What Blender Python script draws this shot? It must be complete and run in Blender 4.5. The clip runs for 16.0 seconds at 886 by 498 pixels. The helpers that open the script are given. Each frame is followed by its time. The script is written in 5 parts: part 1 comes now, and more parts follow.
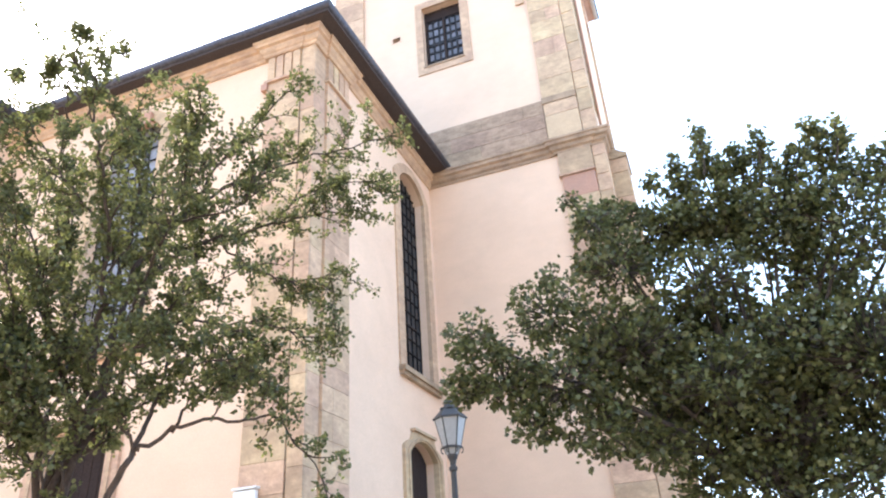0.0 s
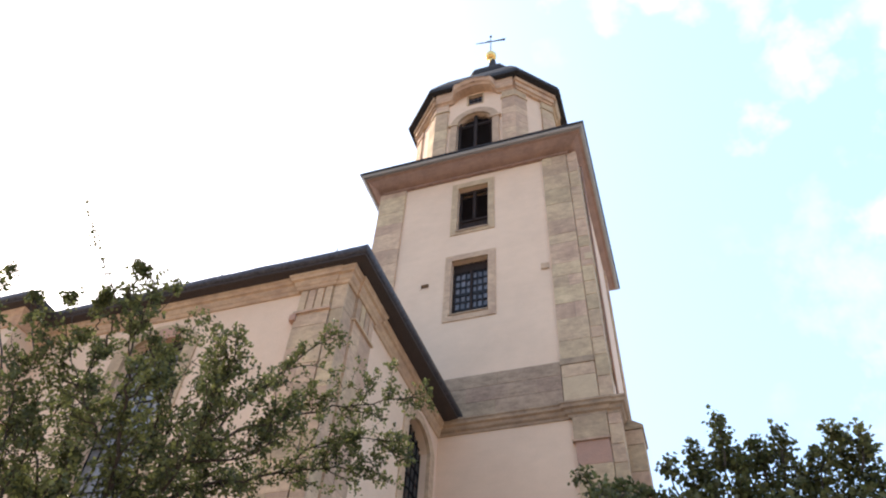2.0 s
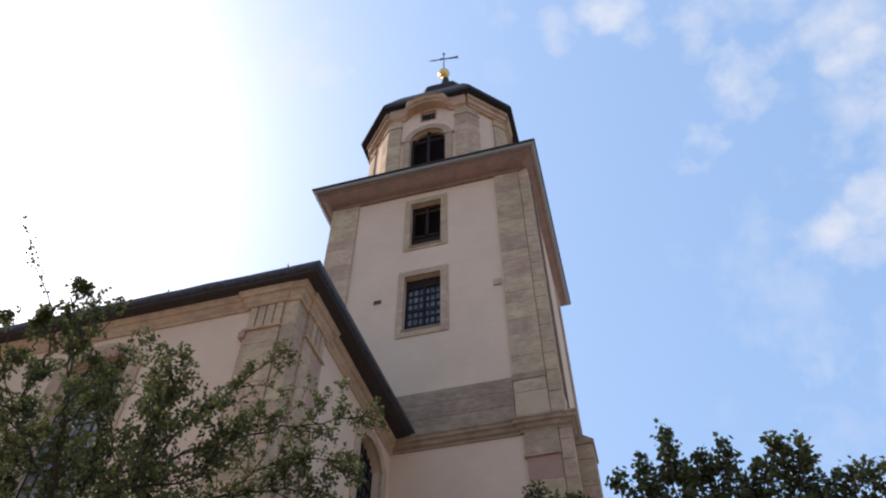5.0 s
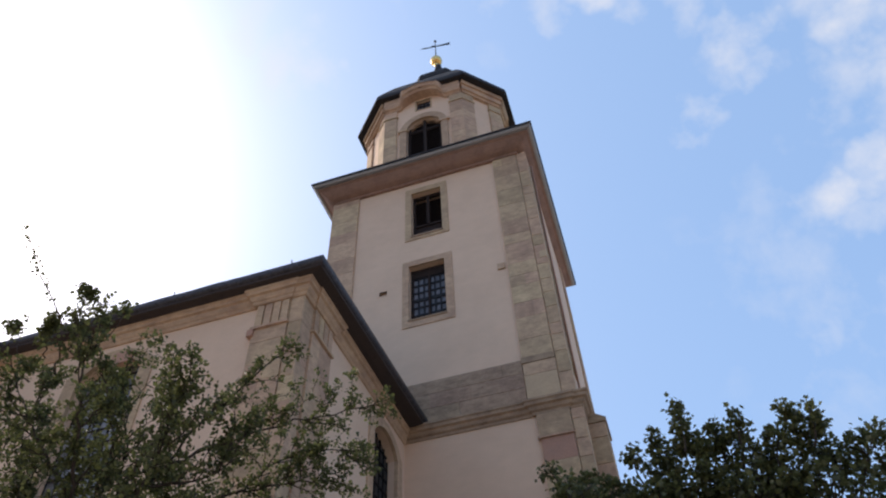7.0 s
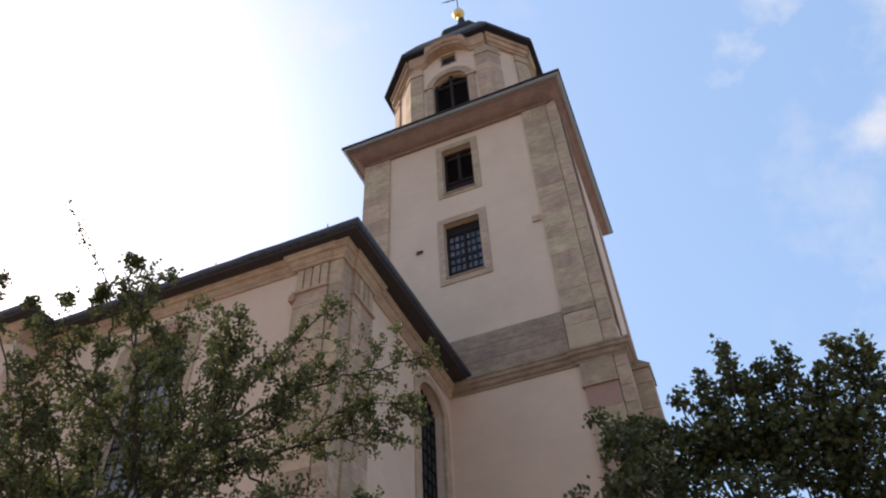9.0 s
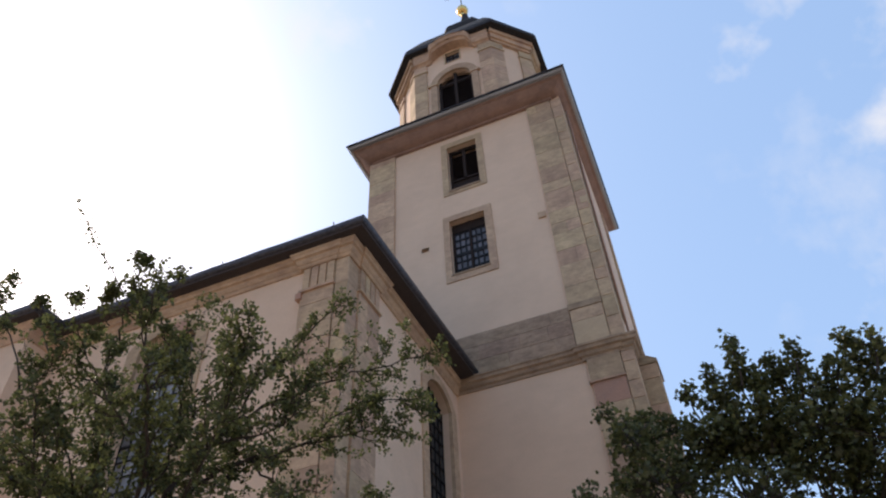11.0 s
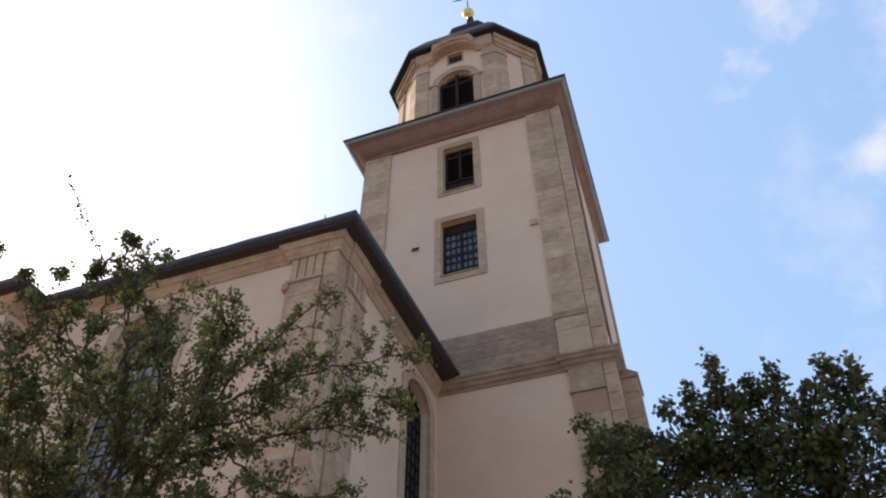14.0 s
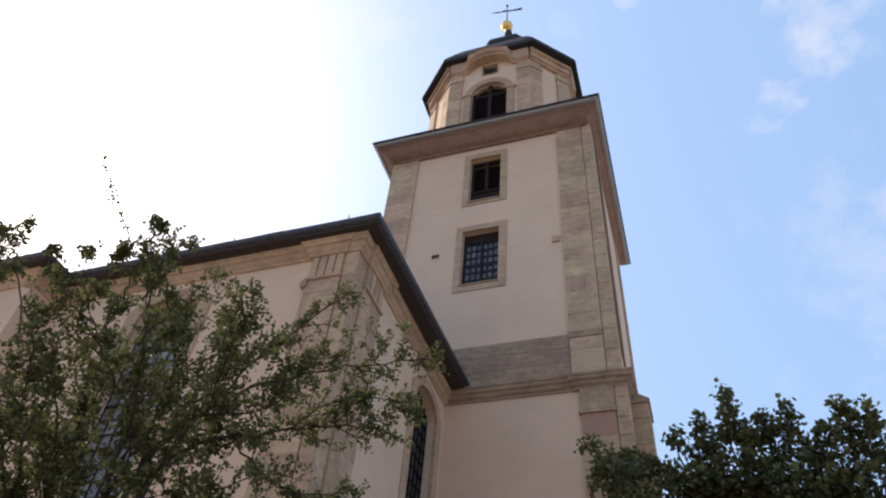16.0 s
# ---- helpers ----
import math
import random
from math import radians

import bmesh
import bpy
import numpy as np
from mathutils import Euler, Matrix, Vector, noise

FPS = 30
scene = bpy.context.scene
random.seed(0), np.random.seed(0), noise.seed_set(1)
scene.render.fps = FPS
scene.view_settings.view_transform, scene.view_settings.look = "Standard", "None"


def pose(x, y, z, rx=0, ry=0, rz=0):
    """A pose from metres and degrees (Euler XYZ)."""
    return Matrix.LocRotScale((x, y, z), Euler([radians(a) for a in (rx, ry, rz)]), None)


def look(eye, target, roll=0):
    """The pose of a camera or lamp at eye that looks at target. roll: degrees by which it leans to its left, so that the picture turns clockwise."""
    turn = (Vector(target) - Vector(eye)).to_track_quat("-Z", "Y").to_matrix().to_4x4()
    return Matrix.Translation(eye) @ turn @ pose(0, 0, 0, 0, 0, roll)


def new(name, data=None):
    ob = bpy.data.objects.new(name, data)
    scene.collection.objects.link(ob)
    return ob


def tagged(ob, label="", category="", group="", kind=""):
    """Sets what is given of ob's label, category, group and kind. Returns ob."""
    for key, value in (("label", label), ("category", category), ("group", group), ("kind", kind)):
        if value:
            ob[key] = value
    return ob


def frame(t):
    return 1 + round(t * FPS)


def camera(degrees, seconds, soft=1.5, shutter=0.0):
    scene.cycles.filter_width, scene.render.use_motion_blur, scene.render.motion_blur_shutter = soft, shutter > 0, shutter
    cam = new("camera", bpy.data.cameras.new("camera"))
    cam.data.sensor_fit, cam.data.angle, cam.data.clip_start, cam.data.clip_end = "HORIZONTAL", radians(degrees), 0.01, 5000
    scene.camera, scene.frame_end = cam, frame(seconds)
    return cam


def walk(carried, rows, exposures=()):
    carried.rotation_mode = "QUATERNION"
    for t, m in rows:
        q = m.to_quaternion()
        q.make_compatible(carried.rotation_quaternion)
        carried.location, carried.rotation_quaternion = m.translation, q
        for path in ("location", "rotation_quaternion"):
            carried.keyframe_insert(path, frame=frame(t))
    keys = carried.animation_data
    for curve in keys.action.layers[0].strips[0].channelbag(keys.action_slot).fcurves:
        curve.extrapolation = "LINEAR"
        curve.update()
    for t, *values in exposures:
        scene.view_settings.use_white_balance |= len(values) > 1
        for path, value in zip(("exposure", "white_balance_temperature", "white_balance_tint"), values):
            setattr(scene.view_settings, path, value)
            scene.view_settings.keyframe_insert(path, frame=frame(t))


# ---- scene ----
cam = camera(64.4, 16.0, soft=2.1)
PATH = [
    (0, (-0.0363, 0.1793, 1.6366), (-0.6253, 1.848, 2.5684), -4.05),
    (0.5, (-0.0463, 0.1241, 1.6689), (-0.6424, 1.699, 2.748), -2.92),
    (1, (-0.0366, 0.0876, 1.6931), (-0.6017, 1.5743, 2.9056), -0.32),
    (1.5, (-0.0487, 0.068, 1.6997), (-0.5884, 1.4485, 3.0425), 5.07),
    (2, (-0.0363, 0.0569, 1.7114), (-0.5221, 1.3246, 3.1801), 4.03),
    (2.5, (-0.0243, 0.0498, 1.7221), (-0.3963, 1.3237, 3.2183), 0.67),
    (3, (-0.027, 0.0453, 1.7246), (-0.3823, 1.3301, 3.2155), -0.04),
    (3.5, (-0.0301, 0.0395, 1.7238), (-0.3783, 1.313, 3.2262), -0.02),
    (6, (-0.0256, 0.0598, 1.7081), (-0.3781, 1.3372, 3.2062), -0.23),
    (6.5, (-0.02, 0.058, 1.702), (-0.3719, 1.3436, 3.1931), -2.21),
    (7, (-0.0197, 0.0561, 1.7018), (-0.3846, 1.3518, 3.181), -3.04),
    (7.5, (-0.0282, 0.0711, 1.6975), (-0.4259, 1.3861, 3.1509), -3.41),
    (8, (-0.0361, 0.0855, 1.7001), (-0.4815, 1.4171, 3.1244), -4.71),
    (8.5, (-0.0441, 0.0881, 1.6931), (-0.5273, 1.4279, 3.0972), -3.48),
    (11, (-0.0651, 0.0882, 1.6875), (-0.5703, 1.4289, 3.0829), -3.37),
    (11.5, (-0.0653, 0.0827, 1.6819), (-0.6526, 1.3991, 3.0683), -2.58),
    (12, (-0.0568, 0.0797, 1.6774), (-0.6494, 1.394, 3.0636), -0.97),
    (12.5, (-0.0558, 0.0774, 1.6731), (-0.6008, 1.4201, 3.0516), -0.08),
    (13, (-0.0584, 0.0832, 1.6767), (-0.5785, 1.4403, 3.0507), 0.17),
    (13.5, (-0.0602, 0.0873, 1.683), (-0.5581, 1.4469, 3.0627), -0.30),
    (14, (-0.0577, 0.0856, 1.6796), (-0.5361, 1.4347, 3.0764), -0.29),
    (14.5, (-0.063, 0.0838, 1.6767), (-0.5461, 1.4198, 3.0844), -0.78),
    (15, (-0.0619, 0.0789, 1.675), (-0.5585, 1.4112, 3.0816), 0.15),
    (15.5, (-0.0657, 0.0831, 1.6712), (-0.574, 1.4136, 3.0752), 3.01),
    (16, (-0.0634, 0.0787, 1.6728), (-0.5912, 1.393, 3.0849), 5.98),
]

EXPOSURES = [(0.0, 2.25, 7150, 13), (0.7, 2.07, 7150, 13), (1.1, 1.67, 7200, 13), (1.6, 1.32, 7300, 13), (2.1, 0.88, 7450, 14), (2.6, 0.46, 7450, 14), (3.5, 0.22, 7200, 14), (6.0, -0.02, 6850, 14), (7.5, 0.0, 6850, 14), (8.5, 0.1, 7050, 15), (11.0, 0.1, 7150, 15), (13.5, 0.18, 7150, 15), (16.0, 0.18, 7150, 15)]
walk(cam, [(t, look(eye, target, roll)) for t, eye, target, roll in PATH], EXPOSURES)

# ---- daylight: high sun behind the church, hazy blue sky with small clouds ----
SUN_AZ, SUN_EL = math.atan2(-0.80, 0.26), radians(43)      # azimuth from +y towards +x
world = bpy.data.worlds.new("sky")
scene.world = world
world.use_nodes = True
wn, wl = world.node_tree.nodes, world.node_tree.links
wn.clear()


def wnode(kind, **values):
    n = wn.new(kind)
    for k, v in values.items():
        n.inputs[k].default_value = v
    return n


sky = wn.new("ShaderNodeTexSky")
sky.sky_type, sky.sun_disc = "NISHITA", False
sky.sun_elevation, sky.sun_rotation = SUN_EL, SUN_AZ
sky.air_density, sky.dust_density, sky.ozone_density = 1.0, 3.0, 2.0
geo = wn.new("ShaderNodeTexCoord")
cloud_map = wn.new("ShaderNodeMapping")
cloud_map.inputs["Location"].default_value = (0.35, 0.12, 0.0)
cloud_map.inputs["Scale"].default_value = (12.0, 12.0, 10.0)
cloud = wnode("ShaderNodeTexNoise", Scale=1.0, Detail=7.0, Roughness=0.55)
scaled = wn.new("ShaderNodeMixRGB")
scaled.blend_type, scaled.inputs[0].default_value = "MULTIPLY", 1.0
scaled.inputs[2].default_value = (0.095, 0.095, 0.095, 1)
haze = wn.new("ShaderNodeMixRGB")
haze.blend_type, haze.inputs[0].default_value = "ADD", 1.0
haze.inputs[2].default_value = (0.215, 0.38, 0.65, 1)
white = wn.new("ShaderNodeMixRGB")
white.inputs[2].default_value = (0.82, 0.87, 0.95, 1)
back = wn.new("ShaderNodeBackground")
out = wn.new("ShaderNodeOutputWorld")
wl.new(geo.outputs["Generated"], cloud_map.inputs["Vector"])
wl.new(cloud_map.outputs[0], cloud.inputs["Vector"])
wl.new(sky.outputs[0], scaled.inputs[1])
wl.new(scaled.outputs[0], haze.inputs[1])
wl.new(haze.outputs[0], white.inputs[1])
CLOUDS = [(0.33, 0.72, 0.6, 0.2, 0.45), (-0.018, 0.372, 0.928, 0.04, 0.6), (0.05, 0.435, 0.899, 0.026, 0.6), (0.12, 0.419, 0.9, 0.045, 0.8), (0.147, 0.465, 0.873, 0.03, 0.7),
          (0.204, 0.451, 0.869, 0.05, 0.7), (0.259, 0.507, 0.822, 0.05, 0.85), (0.26, 0.541, 0.8, 0.03, 0.75), (0.198, 0.591, 0.782, 0.04, 0.8), (0.358, 0.461, 0.812, 0.05, 0.7),
          (0.39, 0.497, 0.775, 0.055, 0.85), (0.349, 0.563, 0.749, 0.05, 0.6), (0.371, 0.637, 0.676, 0.04, 0.8), (0.32, 0.671, 0.669, 0.045, 0.85), (0.361, 0.687, 0.631, 0.05, 0.7),
          (0.21, 0.765, 0.609, 0.035, 0.35), (0.229, 0.81, 0.54, 0.045, 0.55), (0.272, 0.788, 0.553, 0.03, 0.6), (0.329, 0.732, 0.597, 0.05, 0.4), (-0.337, 0.323, 0.884, 0.04, 0.6),
          (-0.284, 0.386, 0.878, 0.055, 0.75), (-0.317, 0.402, 0.859, 0.04, 0.6), (-0.056, 0.453, 0.89, 0.03, 0.3), (0.262, 0.518, 0.814, 0.06, 0.6), (0.252, 0.384, 0.888, 0.09, 0.7),
          (-0.119, 0.288, 0.95, 0.07, 0.5), (0.437, 0.57, 0.696, 0.08, 0.8), (0.199, 0.768, 0.609, 0.04, 0.35)]
warp_noise = wnode("ShaderNodeTexNoise", Scale=9.0, Detail=4.0, Roughness=0.6)
wl.new(geo.outputs["Generated"], warp_noise.inputs["Vector"])
warp = wn.new("ShaderNodeVectorMath")
warp.operation = "MULTIPLY_ADD"
warp.inputs[1].default_value = (0.13, 0.13, 0.13)
wl.new(warp_noise.outputs["Color"], warp.inputs[0])
centred = wn.new("ShaderNodeVectorMath")
centred.inputs[1].default_value = (-0.065, -0.065, -0.065)
wl.new(geo.outputs["Generated"], centred.inputs[0])
wl.new(centred.outputs[0], warp.inputs[2])
bent = wn.new("ShaderNodeVectorMath")
bent.operation = "NORMALIZE"
wl.new(warp.outputs[0], bent.inputs[0])
mask = None
for cx, cy, cz, size, amount in CLOUDS:
    dot = wn.new("ShaderNodeVectorMath")
    dot.operation = "DOT_PRODUCT"
    dot.inputs[1].default_value = Vector((cx, cy, cz)).normalized()
    wl.new(bent.outputs[0], dot.inputs[0])
    fall = wn.new("ShaderNodeMapRange")
    fall.interpolation_type = "SMOOTHSTEP"
    fall.inputs["From Min"].default_value, fall.inputs["From Max"].default_value = math.cos(size * 1.45), math.cos(size * 0.15)
    fall.inputs["To Max"].default_value = amount
    wl.new(dot.outputs["Value"], fall.inputs[0])
    if mask is None:
        mask = fall.outputs[0]
    else:
        most = wn.new("ShaderNodeMath")
        most.operation = "MAXIMUM"
        wl.new(mask, most.inputs[0])
        wl.new(fall.outputs[0], most.inputs[1])
        mask = most.outputs[0]
wisp = wn.new("ShaderNodeMath")
wisp.operation = "MULTIPLY"
torn = wn.new("ShaderNodeMath")
torn.operation, torn.inputs[1].default_value, torn.inputs[2].default_value = "MULTIPLY_ADD", 3.0, -1.85
wl.new(cloud.outputs[0], torn.inputs[0])
edge = wn.new("ShaderNodeMath")
edge.operation, edge.use_clamp = "ADD", True
wl.new(torn.outputs[0], edge.inputs[0])
wl.new(mask, edge.inputs[1])
wl.new(mask, wisp.inputs[0])
wl.new(edge.outputs[0], wisp.inputs[1])
wl.new(wisp.outputs[0], white.inputs[0])
wl.new(white.outputs[0], back.inputs[0])
wl.new(back.outputs[0], out.inputs[0])
back.inputs[1].default_value = 1.0

sun = new("sun", bpy.data.lights.new("sun", "SUN"))
sun.data.energy, sun.data.angle, sun.data.color = 3.6, radians(0.6), (1.0, 0.93, 0.82)
SUN_WAY = Vector((math.sin(SUN_AZ) * math.cos(SUN_EL), math.cos(SUN_AZ) * math.cos(SUN_EL), math.sin(SUN_EL)))
sun.matrix_world = look(SUN_WAY * 60, (0, 0, 0))

# ---- materials ----
def material(name, base, rough=0.8, spread=0.12, scale=3.0, bump=0.15, fine=60.0, metal=0.0, random_tone=0.0, second=None, stain=0.35, spec=0.3, mottle=0.05):
    """Base colour varied at two scales, with stains towards a second colour, fine grain and relief."""
    m = bpy.data.materials.new(name)
    m.use_nodes = True
    n, l = m.node_tree.nodes, m.node_tree.links
    bsdf = n["Principled BSDF"]
    bsdf.inputs["Roughness"].default_value, bsdf.inputs["Metallic"].default_value = rough, metal
    bsdf.inputs["Specular IOR Level"].default_value = spec
    tc = n.new("ShaderNodeTexCoord")
    gm = n.new("ShaderNodeNewGeometry")
    big, small = n.new("ShaderNodeTexNoise"), n.new("ShaderNodeTexNoise")
    big.inputs["Scale"].default_value, big.inputs["Detail"].default_value, big.inputs["Roughness"].default_value = scale, 6, 0.6
    small.inputs["Scale"].default_value, small.inputs["Detail"].default_value = fine, 4
    for t in (big, small):
        l.new(gm.outputs["Position"], t.inputs["Vector"])
    first = n.new("ShaderNodeMixRGB")
    first.inputs[1].default_value = (*base, 1)
    first.inputs[2].default_value = (*(second or [c * 0.7 for c in base]), 1)
    r = n.new("ShaderNodeMapRange")
    r.inputs["From Min"].default_value, r.inputs["From Max"].default_value = 0.42, 0.75
    r.inputs["To Max"].default_value = stain
    l.new(big.outputs[0], r.inputs[0])
    l.new(r.outputs[0], first.inputs[0])
    hsv = n.new("ShaderNodeHueSaturation")
    l.new(first.outputs[0], hsv.inputs["Color"])
    tone = n.new("ShaderNodeMapRange")
    tone.inputs["From Min"].default_value, tone.inputs["From Max"].default_value = 0.3, 0.7
    tone.inputs["To Min"].default_value, tone.inputs["To Max"].default_value = 1 - spread, 1 + spread
    l.new(small.outputs[0], tone.inputs[0])
    mid, blot = n.new("ShaderNodeTexNoise"), n.new("ShaderNodeMapRange")
    mid.inputs["Scale"].default_value, mid.inputs["Detail"].default_value, mid.inputs["Roughness"].default_value = scale * 3.3, 7, 0.65
    stretch = n.new("ShaderNodeMapping")
    stretch.inputs["Scale"].default_value = (0.8, 0.8, 1.7)
    l.new(gm.outputs["Position"], stretch.inputs["Vector"])
    l.new(stretch.outputs[0], mid.inputs["Vector"])
    blot.inputs["From Min"].default_value, blot.inputs["From Max"].default_value = 0.3, 0.7
    blot.inputs["To Min"].default_value, blot.inputs["To Max"].default_value = 1 - mottle, 1 + mottle
    l.new(mid.outputs[0], blot.inputs[0])
    both = n.new("ShaderNodeMath")
    both.operation = "MULTIPLY"
    l.new(tone.outputs[0], both.inputs[0])
    l.new(blot.outputs[0], both.inputs[1])
    value = both.outputs[0]
    if random_tone:
        info = n.new("ShaderNodeObjectInfo")
        each = n.new("ShaderNodeMapRange")
        each.inputs["To Min"].default_value, each.inputs["To Max"].default_value = 1 - random_tone, 1 + random_tone
        l.new(info.outputs["Random"], each.inputs[0])
        times = n.new("ShaderNodeMath")
        times.operation = "MULTIPLY"
        l.new(each.outputs[0], times.inputs[0])
        l.new(value, times.inputs[1])
        value = times.outputs[0]
        hue = n.new("ShaderNodeMath")
        hue.operation = "MULTIPLY_ADD"
        hue.inputs[1].default_value, hue.inputs[2].default_value = 0.022, 0.486
        turn = n.new("ShaderNodeMath")
        turn.operation = "FRACT"
        seven = n.new("ShaderNodeMath")
        seven.operation = "MULTIPLY"
        seven.inputs[1].default_value = 7.3
        l.new(info.outputs["Random"], seven.inputs[0])
        l.new(seven.outputs[0], turn.inputs[0])
        l.new(turn.outputs[0], hue.inputs[0])
        l.new(hue.outputs[0], hsv.inputs["Hue"])
    l.new(value, hsv.inputs["Value"])
    l.new(hsv.outputs[0], bsdf.inputs["Base Color"])
    if bump:
        b = n.new("ShaderNodeBump")
        b.inputs["Strength"].default_value, b.inputs["Distance"].default_value = bump, 0.01
        l.new(small.outputs[0], b.inputs["Height"])
        l.new(b.outputs[0], bsdf.inputs["Normal"])
    return m


def leaf_material(name, top, under, share=0.45):
    m = bpy.data.materials.new(name)
    m.use_nodes = True
    n, l = m.node_tree.nodes, m.node_tree.links
    n.clear()
    gm = n.new("ShaderNodeNewGeometry")
    mix = n.new("ShaderNodeMixRGB")
    mix.inputs[1].default_value, mix.inputs[2].default_value = (*top, 1), (*under, 1)
    l.new(gm.outputs["Random Per Island"], mix.inputs[0])
    d, t, g, s, a = (n.new(k) for k in ("ShaderNodeBsdfDiffuse", "ShaderNodeBsdfTranslucent", "ShaderNodeBsdfGlossy", "ShaderNodeMixShader", "ShaderNodeMixShader"))
    o = n.new("ShaderNodeOutputMaterial")
    l.new(mix.outputs[0], d.inputs[0])
    l.new(mix.outputs[0], t.inputs[0])
    g.inputs["Roughness"].default_value = 0.4
    s.inputs[0].default_value, a.inputs[0].default_value = share, 0.03
    l.new(d.outputs[0], s.inputs[1])
    l.new(t.outputs[0], s.inputs[2])
    l.new(s.outputs[0], a.inputs[1])
    l.new(g.outputs[0], a.inputs[2])
    l.new(a.outputs[0], o.inputs[0])
    return m


PLASTER = material("cream plaster", (0.70, 0.49, 0.348), 0.9, 0.05, 0.7, 0.25, 45, second=(0.58, 0.4, 0.283), stain=0.55, mottle=0.035)
SANDSTONE = material("ochre sandstone", (0.49, 0.338, 0.212), 0.88, 0.07, 1.7, 0.4, 26, random_tone=0.14, mottle=0.2, second=(0.32, 0.207, 0.14), stain=0.8)
GREYSTONE = material("weathered grey sandstone", (0.345, 0.242, 0.157), 0.9, 0.08, 1.3, 0.4, 22, random_tone=0.04, mottle=0.3, second=(0.24, 0.163, 0.112), stain=0.9)
REDSTONE = material("red sandstone", (0.42, 0.235, 0.165), 0.88, 0.14, 2.5, 0.4, 40, second=(0.34, 0.21, 0.16), stain=0.7)
PALESTONE = material("pale new sandstone", (0.52, 0.37, 0.235), 0.88, 0.08, 2.5, 0.3, 40, stain=0.3)
MORTAR = material("lime mortar", (0.33, 0.25, 0.17), 0.95, 0.2, 4, 0.4, 60)
SLATE = material("dark slate", (0.028, 0.025, 0.026), 0.8, 0.4, 4.0, 0.9, 14, stain=0.6, spec=0.2)
METAL = material("dark painted sheet metal", (0.06, 0.055, 0.062), 0.4, 0.3, 3.0, 0.5, 18, metal=0.55, mottle=0.25)
ZINC = material("pale zinc gutter", (0.3, 0.28, 0.27), 0.5, 0.15, 2.0, 0.1, 30, metal=0.6)
SOFFIT = material("dark stained eave boards", (0.05, 0.036, 0.032), 0.8, 0.2, 3.0, 0.2, 40)
IRON = material("dark iron", (0.025, 0.022, 0.022), 0.6, 0.2, 6.0, 0.2, 60, metal=0.5)
WOOD = material("dark brown wood", (0.034, 0.023, 0.02), 0.85, 0.3, 3.0, 0.4, 50, spec=0.12)
GLASS = material("old window glass", (0.035, 0.034, 0.034), 0.3, 0.3, 6.0, 0.1, 9, random_tone=0.35, stain=0.4, spec=0.35)
TOWERGLASS = material("grey leaded glass", (0.12, 0.115, 0.13), 0.3, 0.25, 6.0, 0.1, 9, random_tone=0.35, stain=0.5, spec=0.35)
# the same old glass, its base colour lightened to stand for reflected sky
SKYGLASS = material("leaded glass with sky reflection in its colour", (0.2, 0.197, 0.205), 0.22, 0.2, 6.0, 0.1, 9, random_tone=0.3, stain=0.4, spec=0.35)
GOLD = material("gilded copper", (0.85, 0.55, 0.2), 0.25, 0.08, 5.0, 0.05, 30, metal=1.0)
BARK = material("grey brown bark", (0.05, 0.036, 0.029), 0.9, 0.3, 9.0, 0.6, 60, stain=0.6)
DARKBARK = material("dark maple bark", (0.06, 0.048, 0.04), 0.9, 0.3, 9.0, 0.6, 60, stain=0.6)
LEAF = leaf_material("small green leaf", (0.05, 0.059, 0.023), (0.135, 0.148, 0.054), 0.48)
MAPLE = leaf_material("maple leaf", (0.05, 0.056, 0.023), (0.148, 0.158, 0.058), 0.45)
LAMPIRON = material("grey-green painted cast iron", (0.055, 0.052, 0.05), 0.6, 0.15, 6.0, 0.1, 60, metal=0.2)
BROWNCOVE = material("brown painted cove", (0.28, 0.165, 0.122), 0.85, 0.08, 1.5, 0.2, 25, second=(0.19, 0.115, 0.09), stain=0.8, mottle=0.15)
PAVING = material("grey paving", (0.34, 0.29, 0.235), 0.9, 0.15, 0.6, 0.3, 20, stain=0.5)
WHITEPAINT = material("white painted metal", (0.74, 0.73, 0.71), 0.5, 0.04, 3.0, 0.05, 30)
OPAL = material("frosted lamp glass", (0.30, 0.30, 0.29), 0.35, 0.05, 4.0, 0.05, 20, spec=0.5)


# ---- building blocks ----
def mesh_of(name, bm, mat, smooth=False):
    me = bpy.data.meshes.new(name)
    bm.normal_update()
    bm.to_mesh(me)
    bm.free()
    if mat:
        me.materials.append(mat)
    if smooth:
        for p in me.polygons:
            p.use_smooth = True
    return me


def part(name, bm, mat, parent=None, label="", smooth=False):
    ob = new(name, mesh_of(name, bm, mat, smooth))
    ob.parent = parent
    return tagged(ob, label)


def box(bm, x0, x1, y0, y1, z0, z1, bevel=0.0):
    made = bmesh.ops.create_cube(bm, size=1.0, matrix=Matrix.Translation(((x0 + x1) / 2, (y0 + y1) / 2, (z0 + z1) / 2)) @ Matrix.Diagonal((x1 - x0, y1 - y0, z1 - z0, 1)))
    if bevel:
        edges = list({e for v in made["verts"] for e in v.link_edges})
        bmesh.ops.bevel(bm, geom=edges, offset=bevel, segments=1, affect="EDGES")
    return bm


def boxed(*args, **kw):
    return box(bmesh.new(), *args, **kw)


